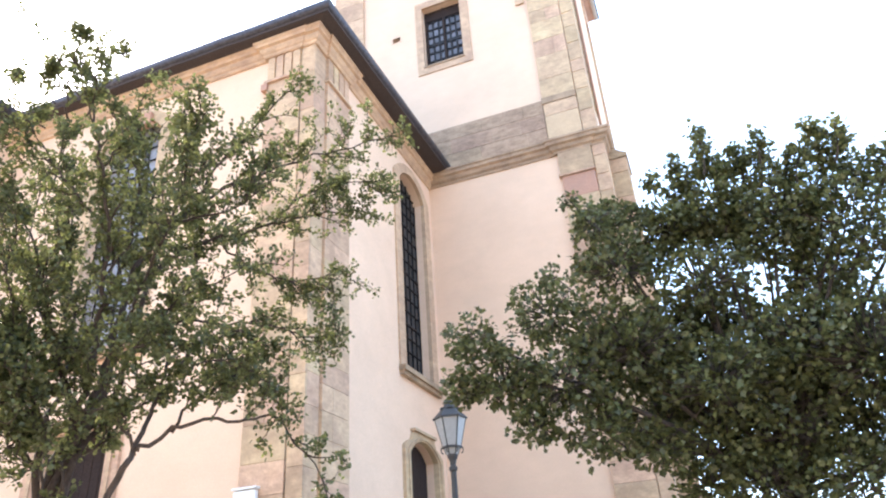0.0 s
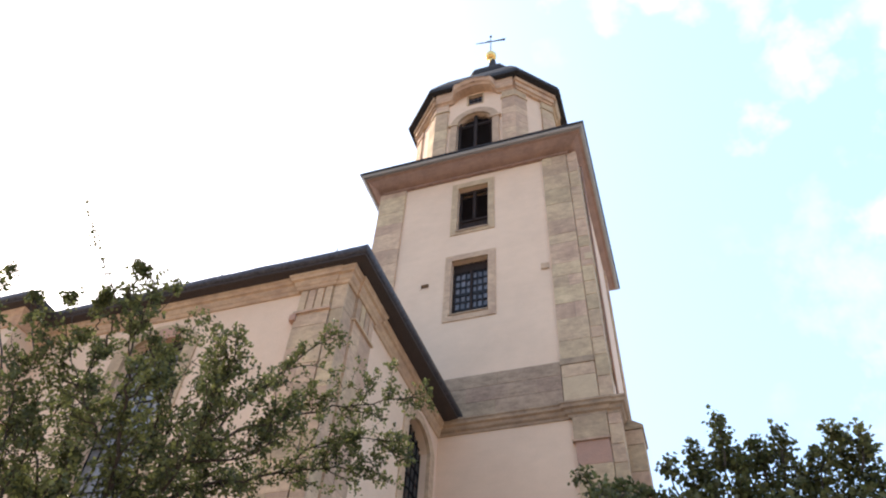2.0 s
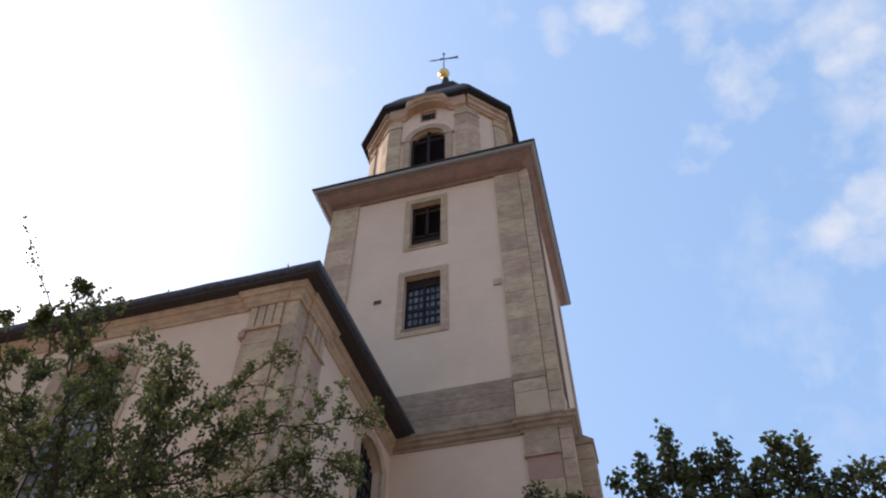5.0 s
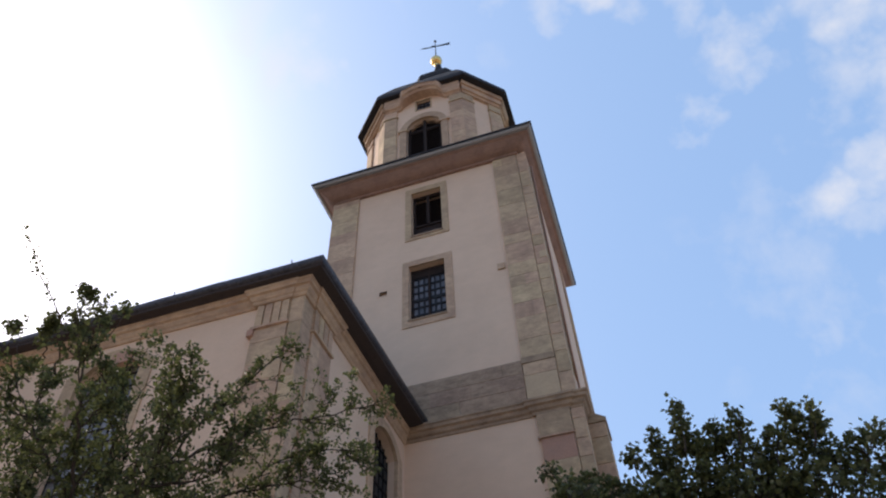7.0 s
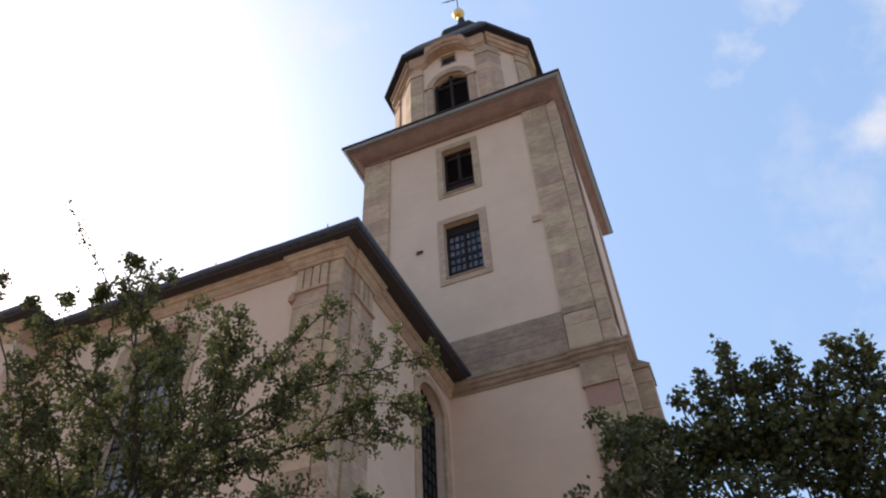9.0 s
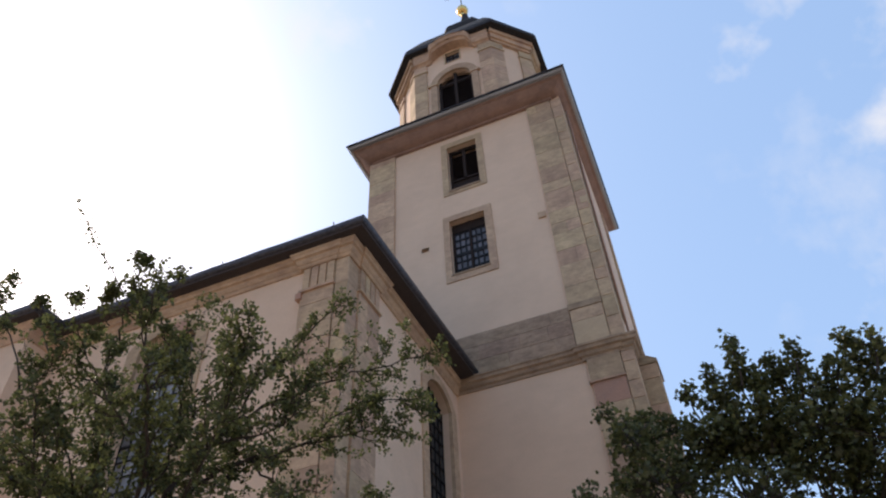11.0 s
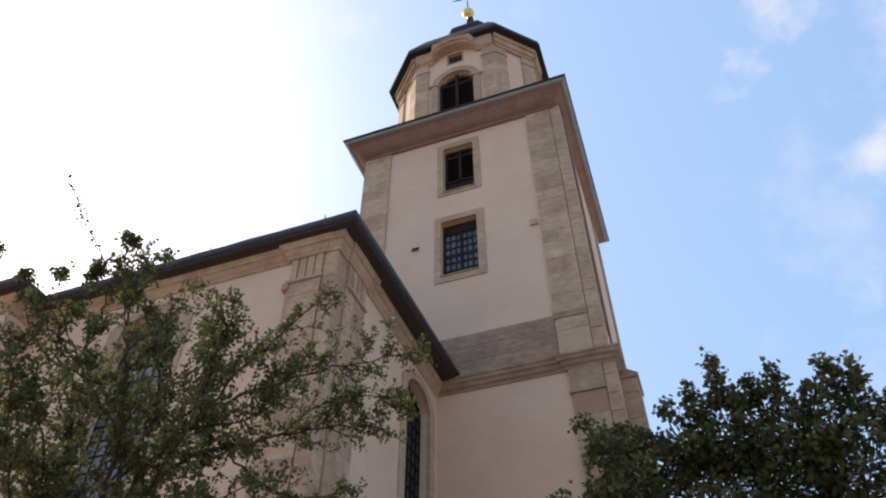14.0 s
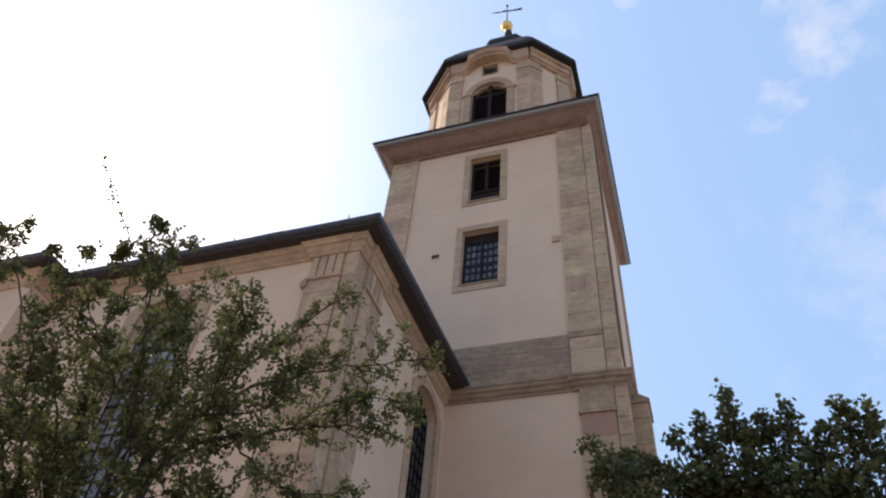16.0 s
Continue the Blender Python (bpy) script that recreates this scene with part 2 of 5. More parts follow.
def holed(outline, holes, at, depth):
    """A wall: a flat outline with holes, given as (u, z) loops; at(u, z, d) places a point d metres into the wall."""
    bm = bmesh.new()
    loops = []
    for loop in [outline] + holes:
        vs = [bm.verts.new(at(u, z, 0)) for u, z in loop]
        loops.append((loop, vs, [bm.edges.new((vs[i], vs[(i + 1) % len(vs)])) for i in range(len(vs))]))
    filled = bmesh.ops.triangle_fill(bm, use_beauty=True, use_dissolve=False, edges=[e for _, _, es in loops for e in es])
    faces = [f for f in filled["geom"] if isinstance(f, bmesh.types.BMFace)]
    rear = {}
    for loop, vs, _ in loops:
        for (u, z), v in zip(loop, vs):
            rear[v] = bm.verts.new(at(u, z, depth))
    for f in faces:
        bm.faces.new([rear[v] for v in reversed(f.verts)])
    for _, vs, _ in loops:
        for i in range(len(vs)):
            a, b = vs[i], vs[(i + 1) % len(vs)]
            bm.faces.new((a, b, rear[b], rear[a]))
    bmesh.ops.recalc_face_normals(bm, faces=bm.faces)
    return bm


def arch(u0, u1, z0, spring, rise, steps=14):
    """The loop of an opening with a segmental arch."""
    half = (u1 - u0) / 2
    rise = min(rise, half)
    radius = (half * half + rise * rise) / (2 * rise)
    mid, top = (u0 + u1) / 2, spring + rise - radius
    span = math.asin(min(1.0, half / radius))
    pts = [(u0, z0), (u1, z0)]
    for i in range(steps + 1):
        a = span - 2 * span * i / steps
        pts.append((mid + radius * math.sin(a), top + radius * math.cos(a)))
    return pts


def sweep(path, profile, closed=False):
    """A moulding: profile (out, z) carried along a path of (x, y) whose outer side is on the right hand."""
    bm = bmesh.new()
    n = len(path)
    rows = []
    for i in range(n):
        p = Vector(path[i])
        before = (p - Vector(path[i - 1])).normalized() if (i or closed) else None
        after = (Vector(path[(i + 1) % n]) - p).normalized() if (i < n - 1 or closed) else None
        before, after = before or after, after or before
        na, nb = Vector((before.y, -before.x)), Vector((after.y, -after.x))
        out = (na + nb) / (1 + na.dot(nb))
        rows.append([bm.verts.new((p.x + out.x * o, p.y + out.y * o, z)) for o, z in profile])
    for i in range(n if closed else n - 1):
        a, b = rows[i], rows[(i + 1) % n]
        for k in range(len(profile)):
            j = (k + 1) % len(profile)
            bm.faces.new((a[k], b[k], b[j], a[j]))
    if not closed:
        bm.faces.new(rows[0])
        bm.faces.new(list(reversed(rows[-1])))
    bmesh.ops.recalc_face_normals(bm, faces=bm.faces)
    return bm


def tube(bm, pts, radii, sides=6):
    """A tapered round limb along points."""
    rings = []
    for i, p in enumerate(pts):
        d = (Vector(pts[min(i + 1, len(pts) - 1)]) - Vector(pts[max(i - 1, 0)])).normalized()
        s = d.cross(Vector((0.31, 0.95, 0.1))).normalized()
        t = d.cross(s)
        rings.append([bm.verts.new(Vector(p) + (s * math.cos(2 * math.pi * k / sides) + t * math.sin(2 * math.pi * k / sides)) * radii[i]) for k in range(sides)])
    for a, b in zip(rings, rings[1:]):
        for k in range(sides):
            bm.faces.new((a[k], a[(k + 1) % sides], b[(k + 1) % sides], b[k]))
    bm.faces.new(list(reversed(rings[0])))
    bm.faces.new(rings[-1])
    return bm


def lathe(bm, at, profile, sides=24, start=0.0):
    """A turned form: profile (radius, z) round a vertical axis at (x, y)."""
    rings = [[bm.verts.new((at[0] + r * math.cos(start + 2 * math.pi * k / sides), at[1] + r * math.sin(start + 2 * math.pi * k / sides), z)) for k in range(sides)] for r, z in profile]
    for a, b in zip(rings, rings[1:]):
        for k in range(sides):
            bm.faces.new((a[k], a[(k + 1) % sides], b[(k + 1) % sides], b[k]))
    bm.faces.new(list(reversed(rings[0])))
    bm.faces.new(rings[-1])
    return bm


_block = {}


def stone_mesh(mat):
    if mat.name not in _block:
        _block[mat.name] = mesh_of("stone", box(bmesh.new(), -0.5, 0.5, -0.5, 0.5, -0.5, 0.5, 0.018), mat)
    return _block[mat.name]


def stone(parent, mat, x0, x1, y0, y1, z0, z1, label=""):
    ob = new("stone", stone_mesh(mat))
    ob.parent = parent
    ob.location = ((x0 + x1) / 2, (y0 + y1) / 2, (z0 + z1) / 2)
    ob.scale = (x1 - x0, y1 - y0, z1 - z0)
    return tagged(ob, label) if label else ob


rng = random.Random(11)


def courses(z0, z1, low, high):
    zs = [z0]
    while zs[-1] < z1 - high:
        zs.append(zs[-1] + rng.uniform(low, high))
    if z1 - zs[-1] < low * 0.6 and len(zs) > 1:
        zs.pop()
    return zs + [z1]


def ashlar(parent, x0, x1, y0, y1, z0, z1, low=0.34, high=0.6, mat=None, split=0.4, along="x"):
    """Courses of sandstone blocks filling a pier, some courses of two stones."""
    zs = courses(z0, z1, low, high)
    for a, b in zip(zs, zs[1:]):
        j = 0.0035
        if rng.random() < split:
            c = rng.uniform(0.35, 0.65)
            if along == "x":
                m = x0 + (x1 - x0) * c
                spans = [(x0, m - j, y0, y1), (m + j, x1, y0, y1)]
            else:
                m = y0 + (y1 - y0) * c
                spans = [(x0, x1, y0, m - j), (x0, x1, m + j, y1)]
        else:
            spans = [(x0, x1, y0, y1)]
        for s in spans:
            stone(parent, mat or SANDSTONE, s[0], s[1], s[2] - rng.uniform(0, 0.006), s[3], a + j, b - j)


# ---- setting ----
bm = bmesh.new()
bmesh.ops.create_grid(bm, x_segments=24, y_segments=24, size=2400)
tagged(part("ground", bm, PAVING), "grey stone paving round the church", "ground", kind="structure")

# unseen wall added behind the camera: cuts low skylight on the church
tagged(part("wall_unseen", boxed(-60, 60, -14.5, -14, 0, 14), material("unseen wall plaster", (0.5, 0.43, 0.34), 0.9, 0.08, 0.6, 0.2, 30)), "plain unseen wall added behind the camera to block low sky", "wall", kind="structure")

# main planes of the church
NAVE_X, NAVE_Y, TOWER_Y, EAVE = -5.165, 8.53, 14.0, 11.36
TX0, TX1, TBACK, SKEW = -7.85, -0.92, 20.6, 0.0


def face_part(name, loops, at, d0, d1, mat, parent, label=""):
    """A flat piece with an outline and holes that stands from depth d0 to d1 of a wall."""
    return part(name, holed(loops[0], loops[1:], lambda u, z, d: at(u, z, d0 + d), d1 - d0), mat, parent, label)


def face_part_bm(loops, at, d0, d1):
    return holed(loops[0], loops[1:], lambda u, z, d: at(u, z, d0 + d), d1 - d0)


def quad_box(at, u0, u1, z0, z1, d0, d1):
    bm = bmesh.new()
    v = [bm.verts.new(at(u, z, d)) for d in (d0, d1) for u, z in ((u0, z0), (u1, z0), (u1, z1), (u0, z1))]
    for f in ((0, 1, 2, 3), (7, 6, 5, 4), (0, 4, 5, 1), (1, 5, 6, 2), (2, 6, 7, 3), (3, 7, 4, 0)):
        bm.faces.new([v[i] for i in f])
    bmesh.ops.recalc_face_normals(bm, faces=bm.faces)
    return bm


def join_quad_boxes(at, items):
    bm = bmesh.new()
    for u0, u1, z0, z1, d0, d1 in items:
        v = [bm.verts.new(at(u, z, d)) for d in (d0, d1) for u, z in ((u0, z0), (u1, z0), (u1, z1), (u0, z1))]
        for f in ((0, 1, 2, 3), (7, 6, 5, 4), (0, 4, 5, 1), (1, 5, 6, 2), (2, 6, 7, 3), (3, 7, 4, 0)):
            bm.faces.new([v[i] for i in f])
    bmesh.ops.recalc_face_normals(bm, faces=bm.faces)
    return bm


def lattice(parent, at, u0, u1, z0, z1, cols, rows, depth, thick=0.022, heavy_u=(), heavy_z=(), glass_tilt=0.006, glass=None):
    """Panes one by one with glazing bars between them."""
    du, dz = (u1 - u0) / cols, (z1 - z0) / rows
    for i in range(cols + 1):
        t = thick * (2.0 if i in heavy_u else 1.0)
        part("glazing_bar", quad_box(at, u0 + i * du - t / 2, u0 + i * du + t / 2, z0, z1, depth - 0.03, depth + 0.02), IRON, parent)
    for k in range(rows + 1):
        t = thick * (2.2 if k in heavy_z else 1.0)
        part("glazing_bar", quad_box(at, u0, u1, z0 + k * dz - t / 2, z0 + k * dz + t / 2, depth - 0.034, depth + 0.016), IRON, parent)
    for i in range(cols):
        for k in range(rows):
            g = glass_tilt
            a, b, c, d = (rng.uniform(-g, g) for _ in range(4))
            bm = bmesh.new()
            e = thick / 2
            q = [(u0 + i * du + e, z0 + k * dz + e, a), (u0 + (i + 1) * du - e, z0 + k * dz + e, b), (u0 + (i + 1) * du - e, z0 + (k + 1) * dz - e, c), (u0 + i * du + e, z0 + (k + 1) * dz - e, d)]
            f0 = [bm.verts.new(at(u, z, depth + o)) for u, z, o in q]
            f1 = [bm.verts.new(at(u, z, depth + o + 0.012)) for u, z, o in q]
            bm.faces.new(f0)
            bm.faces.new(list(reversed(f1)))
            for j in range(4):
                bm.faces.new((f0[j], f0[(j + 1) % 4], f1[(j + 1) % 4], f1[j]))
            bmesh.ops.recalc_face_normals(bm, faces=bm.faces)
            part("pane", bm, glass or GLASS, parent)


def empty_part(name, parent, label=""):
    ob = new(name)
    ob.parent = parent
    return tagged(ob, label)


def tall_window(parent, at, mid, glass):
    """The nave's tall window and the small arched opening under it."""
    i0, i1 = mid - 0.70, mid + 0.70
    o0, o1 = mid - 0.98, mid + 0.98
    inner = arch(i0 + 0.005, i1 - 0.005, 5.925, 10.335, 0.36)
    outer = arch(o0, o1, 5.92, 10.4, 0.5)
    w = face_part("window", [outer, inner], at, -0.035, 0.05, SANDSTONE, parent, "tall arched nave window in a sandstone surround")
    part("window_sill", join_quad_boxes(at, [(o0 - 0.02, o1 + 0.04, 5.82, 5.92, -0.14, 0.2), (o0, o1 + 0.02, 5.74, 5.82, -0.09, 0.1)]), GREYSTONE, w)
    lattice(w, at, i0, i1, 5.92, 10.72, 6, 16, 0.24, 0.018, (3,), (4, 8, 12), 0.004, glass)


def low_opening(parent, at, mid):
    """A low arched opening, closed by dark boards, in a moulded surround with a raised head."""
    mid -= 0.06
    i0, i1 = mid - 0.68, mid + 0.68
    o0, o1 = mid - 0.95, mid + 0.95
    inner = arch(i0 + 0.005, i1 - 0.005, 2.005, 4.355, 0.28)
    head = [(mid + 0.95 * math.cos(a), 4.36 + 0.30 * math.sin(a)) for a in [radians(12 + 40 * k / 5) for k in range(6)]]
    outer = [(o0, 2.0), (o1, 2.0)] + head + [(mid + 0.5, 4.76), (mid - 0.5, 4.76)] + [(2 * mid - u, z) for u, z in reversed(head)]
    w = face_part("window", [outer, inner], at, -0.06, 0.05, SANDSTONE, parent, "low arched opening closed with dark boards in a sandstone surround")
    part("hood_mould", quad_box(at, mid - 0.53, mid + 0.53, 4.76, 4.81, -0.11, 0.03), SANDSTONE, w)
    part("fillet", face_part_bm([arch(i0 - 0.13, i1 + 0.13, 2.1, 4.37, 0.33), arch(i0 - 0.06, i1 + 0.06, 2.1, 4.36, 0.30)], at, -0.085, -0.058), SANDSTONE, w)
    part("window_sill", quad_box(at, o0, o1, 1.88, 2.0, -0.12, 0.2), GREYSTONE, w)
    for k in range(8):
        u = i0 + k * 0.17
        part("board", quad_box(at, u + 0.004, u + 0.166, 2.0, 4.62, 0.2 + rng.uniform(0, 0.008), 0.24), WOOD, w)


# ---- nave ----
nave = tagged(new("church_nave"), "cream plastered church nave with ochre sandstone pilasters and dark eaves", "church")
side_at = lambda u, z, d: (NAVE_X - d, u, z)                 # side wall: u along y
front_at = lambda u, z, d: (u, NAVE_Y + d, z)                # front wall: u along x
SIDE_MID, FRONT_MID, RISALIT = 12.78, -9.2, -12.45
side_holes = [arch(SIDE_MID - 0.7, SIDE_MID + 0.7, 5.92, 10.34, 0.36), arch(SIDE_MID - 0.74, SIDE_MID + 0.62, 2.0, 4.36, 0.28)]
front_holes = [arch(FRONT_MID - 0.7, FRONT_MID + 0.7, 5.92, 10.34, 0.36), arch(FRONT_MID - 0.74, FRONT_MID + 0.62, 2.0, 4.36, 0.28)]
part("side_wall", holed([(NAVE_Y, 0), (TOWER_Y + 0.2, 0), (TOWER_Y + 0.2, EAVE), (NAVE_Y, EAVE)], side_holes, side_at, 0.6), PLASTER, nave, "cream plaster wall")
part("front_wall", holed([(RISALIT, 0), (NAVE_X - 0.003, 0), (NAVE_X - 0.003, EAVE), (RISALIT, EAVE)], front_holes, front_at, 0.6), PLASTER, nave, "cream plaster wall")
part("projecting_wall", boxed(-26, RISALIT, 7.8, 9.3, 0, EAVE), PLASTER, nave, "cream plaster wall of the projecting bay")
part("rear_wall", boxed(-26, TX0 - 0.02, 24.0, 24.6, 0, EAVE), PLASTER, nave)
part("far_wall", boxed(-26.6, -26, 7.8, 24.6, 0, EAVE), PLASTER, nave)
part("upper_floor", boxed(-26, NAVE_X - 0.62, 9.34, 24, EAVE - 0.2, EAVE - 0.05), WOOD, nave)
tall_window(nave, side_at, SIDE_MID, GLASS)
tall_window(nave, front_at, FRONT_MID, SKYGLASS)
low_opening(nave, side_at, SIDE_MID)
low_opening(nave, front_at, FRONT_MID)
part("keystone", boxed(FRONT_MID + 0.04, FRONT_MID + 0.46, NAVE_Y - 0.12, NAVE_Y + 0.03, 10.45, 10.72), REDSTONE, nave, "red sandstone keystone")

# corner: front pilaster, corner pier, side pilaster, each of sandstone courses
PIL_TOP = 10.44
fp = part("pilaster", boxed(-6.12, -5.44, NAVE_Y - 0.055, NAVE_Y - 0.002, 0, PIL_TOP), MORTAR, nave, "ochre sandstone pilaster on the nave front")
cp = part("corner_pier", boxed(-5.40, -5.168, NAVE_Y - 0.035, NAVE_Y - 0.002, 0, PIL_TOP), MORTAR, nave, "sandstone corner pier between two pilasters")
sp = part("pilaster", boxed(NAVE_X + 0.002, NAVE_X + 0.045, 8.9, 9.68, 0, PIL_TOP), MORTAR, nave, "ochre sandstone pilaster on the nave side")

# entablature that breaks forward over the pilasters
PLAN = [(RISALIT, NAVE_Y), (-6.16, NAVE_Y), (-6.16, NAVE_Y - 0.07), (-5.42, NAVE_Y - 0.07), (-5.42, NAVE_Y - 0.05), (-5.14, NAVE_Y - 0.05), (-5.14, 8.87), (-5.10, 8.87), (-5.10, 9.72), (NAVE_X, 9.72), (NAVE_X, TOWER_Y)]
part("cornice", sweep(PLAN, [(-0.1, 11.05), (0.03, 11.05), (0.05, 11.08), (0.05, 11.11), (0.08, 11.14), (0.1, 11.19), (0.11, 11.23), (0.16, 11.25), (0.17, 11.3), (0.2, 11.33), (0.2, 11.37), (-0.1, 11.37)]), SANDSTONE, nave, "moulded sandstone cornice")
part("cornice", sweep([(-26, 7.8), (RISALIT, 7.8), (RISALIT, NAVE_Y)], [(-0.1, 11.05), (0.03, 11.05), (0.05, 11.11), (0.1, 11.19), (0.11, 11.23), (0.17, 11.3), (0.2, 11.37), (-0.1, 11.37)]), SANDSTONE, nave, "moulded sandstone cornice")
CORNERS = [(-26, 7.45), (RISALIT + 0.4, 7.45), (RISALIT + 0.4, 8.15), (-4.71, 8.15), (-4.61, TOWER_Y - 0.003)]
EDGE = [CORNERS[0]]
for (ax, ay), (bx, by) in zip(CORNERS, CORNERS[1:]):
    n = max(1, int(math.hypot(bx - ax, by - ay) / 0.55))
    for k in range(1, n):
        w = rng.uniform(-0.009, 0.009)
        EDGE.append((ax + (bx - ax) * k / n + (w if ax == bx else 0), ay + (by - ay) * k / n + (w if ay == by else 0)))
    EDGE.append((bx, by))
part("eave_soffit", sweep(EDGE, [(-0.6, 11.373), (-0.18, 11.373), (0.0, 11.4), (0.0, 11.49), (-0.6, 11.52)]), SOFFIT, nave, "dark stained eave boards")
GUTTER = [(0.0 + 0.085 * math.cos(a) - 0.02, 11.55 + 0.10 * math.sin(a)) for a in [math.pi + math.pi * i / 8 for i in range(9)]] + [(0.065, 11.56), (0.065, 11.6), (-0.12, 11.64)]
part("gutter", sweep(EDGE, GUTTER), METAL, nave, "dark half-round roof gutter")
for hx in (-5.3, -7.86, -8.93):
    part("snow_hook", tube(bmesh.new(), [(hx, 8.11, 11.57), (hx - 0.01, 8.09, 11.63), (hx, 8.07, 11.67)], [0.014, 0.012, 0.008], 6), METAL, nave)
bm = bmesh.new()
E0 = [(-26.3, 7.4), (RISALIT + 0.44, 7.4), (RISALIT + 0.44, 8.11), (-4.67, 8.11), (-4.57, 24.4), (-26.3, 24.4)]
lower = [bm.verts.new((x, y, 11.53)) for x, y in E0]
ra, rb = bm.verts.new((-11.5, 15.6, 17.2)), bm.verts.new((-20.0, 15.6, 17.2))
for f in ((0, 1, 2, ra, rb), (2, 3, ra), (3, 4, ra), (4, 5, rb, ra), (5, 0, rb)):
    bm.faces.new([lower[i] if isinstance(i, int) else i for i in f])
bmesh.ops.recalc_face_normals(bm, faces=bm.faces)
part("roof", bm, SLATE, nave, "dark slate hipped roof")


def fluted(parent, at, u0, u1, proud, z0=10.44, z1=11.05):
    """Frieze block of a pilaster: upright flutes over a small astragal."""
    block = part("frieze_block", quad_box(at, u0, u1, z0 + 0.06, z1, -proud + 0.035, 0.01), SANDSTONE, parent, "fluted sandstone frieze block")
    part("astragal", quad_box(at, u0 - 0.03, u1 + 0.03, z0, z0 + 0.05, -proud - 0.045, 0.0), SANDSTONE, block)
    w = (u1 - u0) / 4
    for i in range(4):
        part("flute", quad_box(at, u0 + i * w + 0.018, u0 + (i + 1) * w - 0.018, z0 + 0.07, z1 - 0.005, -proud, 0.0), SANDSTONE, block)
    return block


fluted(nave, front_at, -6.135, -5.43, 0.075)
fluted(nave, side_at, 8.88, 9.70, 0.065)
part("frieze_block", boxed(-5.41, -5.148, NAVE_Y - 0.055, NAVE_Y - 0.002, 10.44, 11.05), SANDSTONE, nave)
part("frieze_block", boxed(-5.2, -5.148, NAVE_Y - 0.002, 8.87, 10.44, 11.05), SANDSTONE, nave)
part("pilaster_bracket", boxed(-6.21, -6.09, NAVE_Y - 0.13, NAVE_Y - 0.0, 10.28, 10.42), REDSTONE, nave, "small red sandstone bracket")

# ---- tower ----
tower = tagged(new("church_tower"), "cream plastered church tower with sandstone corner pilasters and slate dome", "church tower")
t_at = lambda u, z, d: (u, TOWER_Y + d, z)
W1 = [(-5.06, 15.0), (-3.92, 15.0), (-3.92, 17.2), (-5.06, 17.2)]
W2 = [(-4.97, 18.56), (-3.92, 18.56), (-3.92, 20.76), (-4.97, 20.76)]
HOLE = [(-5.99, 16.26), (-5.75, 16.26), (-5.75, 16.42), (-5.99, 16.42)]
part("front_wall", holed([(TX0, 0), (TX1, 0), (TX1, 21.7), (TX0, 21.7)], [W1, W2, HOLE], t_at, 0.7), PLASTER, tower, "cream plaster tower wall")
for name, pts in (("side_wall", [(TX1, TOWER_Y + 0.003), (TX1 + SKEW, TBACK), (TX1 + SKEW - 0.7, TBACK), (TX1 - 0.7, TOWER_Y + 0.703), (TX1 - 0.003, TOWER_Y + 0.703)]), ("side_wall", [(TX0, TOWER_Y + 0.003), (TX0 + SKEW, TBACK), (TX0 + SKEW + 0.7, TBACK), (TX0 + 0.7, TOWER_Y + 0.703), (TX0 + 0.003, TOWER_Y + 0.703)]), ("rear_wall", [(TX0 + SKEW + 0.7, TBACK), (TX1 + SKEW - 0.7, TBACK), (TX1 + SKEW - 0.7, TBACK - 0.7), (TX0 + SKEW + 0.7, TBACK - 0.7)])):
    bm = bmesh.new()
    a = [bm.verts.new((x, y, 0)) for x, y in pts]
    b = [bm.verts.new((x, y, 21.7)) for x, y in pts]
    bm.faces.new(a)
    bm.faces.new(list(reversed(b)))
    for i in range(len(a)):
        bm.faces.new((a[i], a[(i + 1) % len(a)], b[(i + 1) % len(a)], b[i]))
    bmesh.ops.recalc_face_normals(bm, faces=bm.faces)
    part(name, bm, PLASTER, tower)
part("lower_side_wall", boxed(TX1 - 0.3, -0.835, TOWER_Y + 0.52, TBACK + 0.05, 0, 11.06), PLASTER, tower)
lb = part("side_buttress", boxed(-0.838, -0.45, TOWER_Y + 0.62, TOWER_Y + 1.48, 0, 10.98), MORTAR, tower, "sandstone buttress on the tower side")
bm = bmesh.new()
cap = [bm.verts.new(p) for p in ((-0.838, TOWER_Y + 0.58, 10.99), (-0.39, TOWER_Y + 0.58, 10.99), (-0.39, TOWER_Y + 1.53, 10.99), (-0.838, TOWER_Y + 1.53, 10.99), (-0.838, TOWER_Y + 0.58, 11.36), (-0.838, TOWER_Y + 1.53, 11.36), (-0.39, TOWER_Y + 0.58, 11.08), (-0.39, TOWER_Y + 1.53, 11.08))]
for f in ((0, 3, 2, 1), (0, 1, 6, 4), (1, 2, 7, 6), (2, 3, 5, 7), (3, 0, 4, 5), (4, 6, 7, 5)):
    bm.faces.new([cap[i] for i in f])
bmesh.ops.recalc_face_normals(bm, faces=bm.faces)
part("coping", bm, GREYSTONE, lb, "sloping stone coping")
part("tower_floor", boxed(TX0 + 0.75, TX1 - 0.9, TOWER_Y + 0.75, TBACK - 0.75, 14.2, 14.4), WOOD, tower)
part("tower_floor", boxed(TX0 + 0.75, TX1 - 0.9, TOWER_Y + 0.75, TBACK - 0.75, 17.7, 17.9), WOOD, tower)
part("tower_floor", boxed(TX0 + 0.05, TX1 - 0.2, TOWER_Y + 0.05, TBACK - 0.05, 21.6, 21.8), WOOD, tower)


def surround(parent, outer, inner, name, label):
    return face_part(name, [outer, inner], t_at, -0.03, 0.04, SANDSTONE, parent, label)


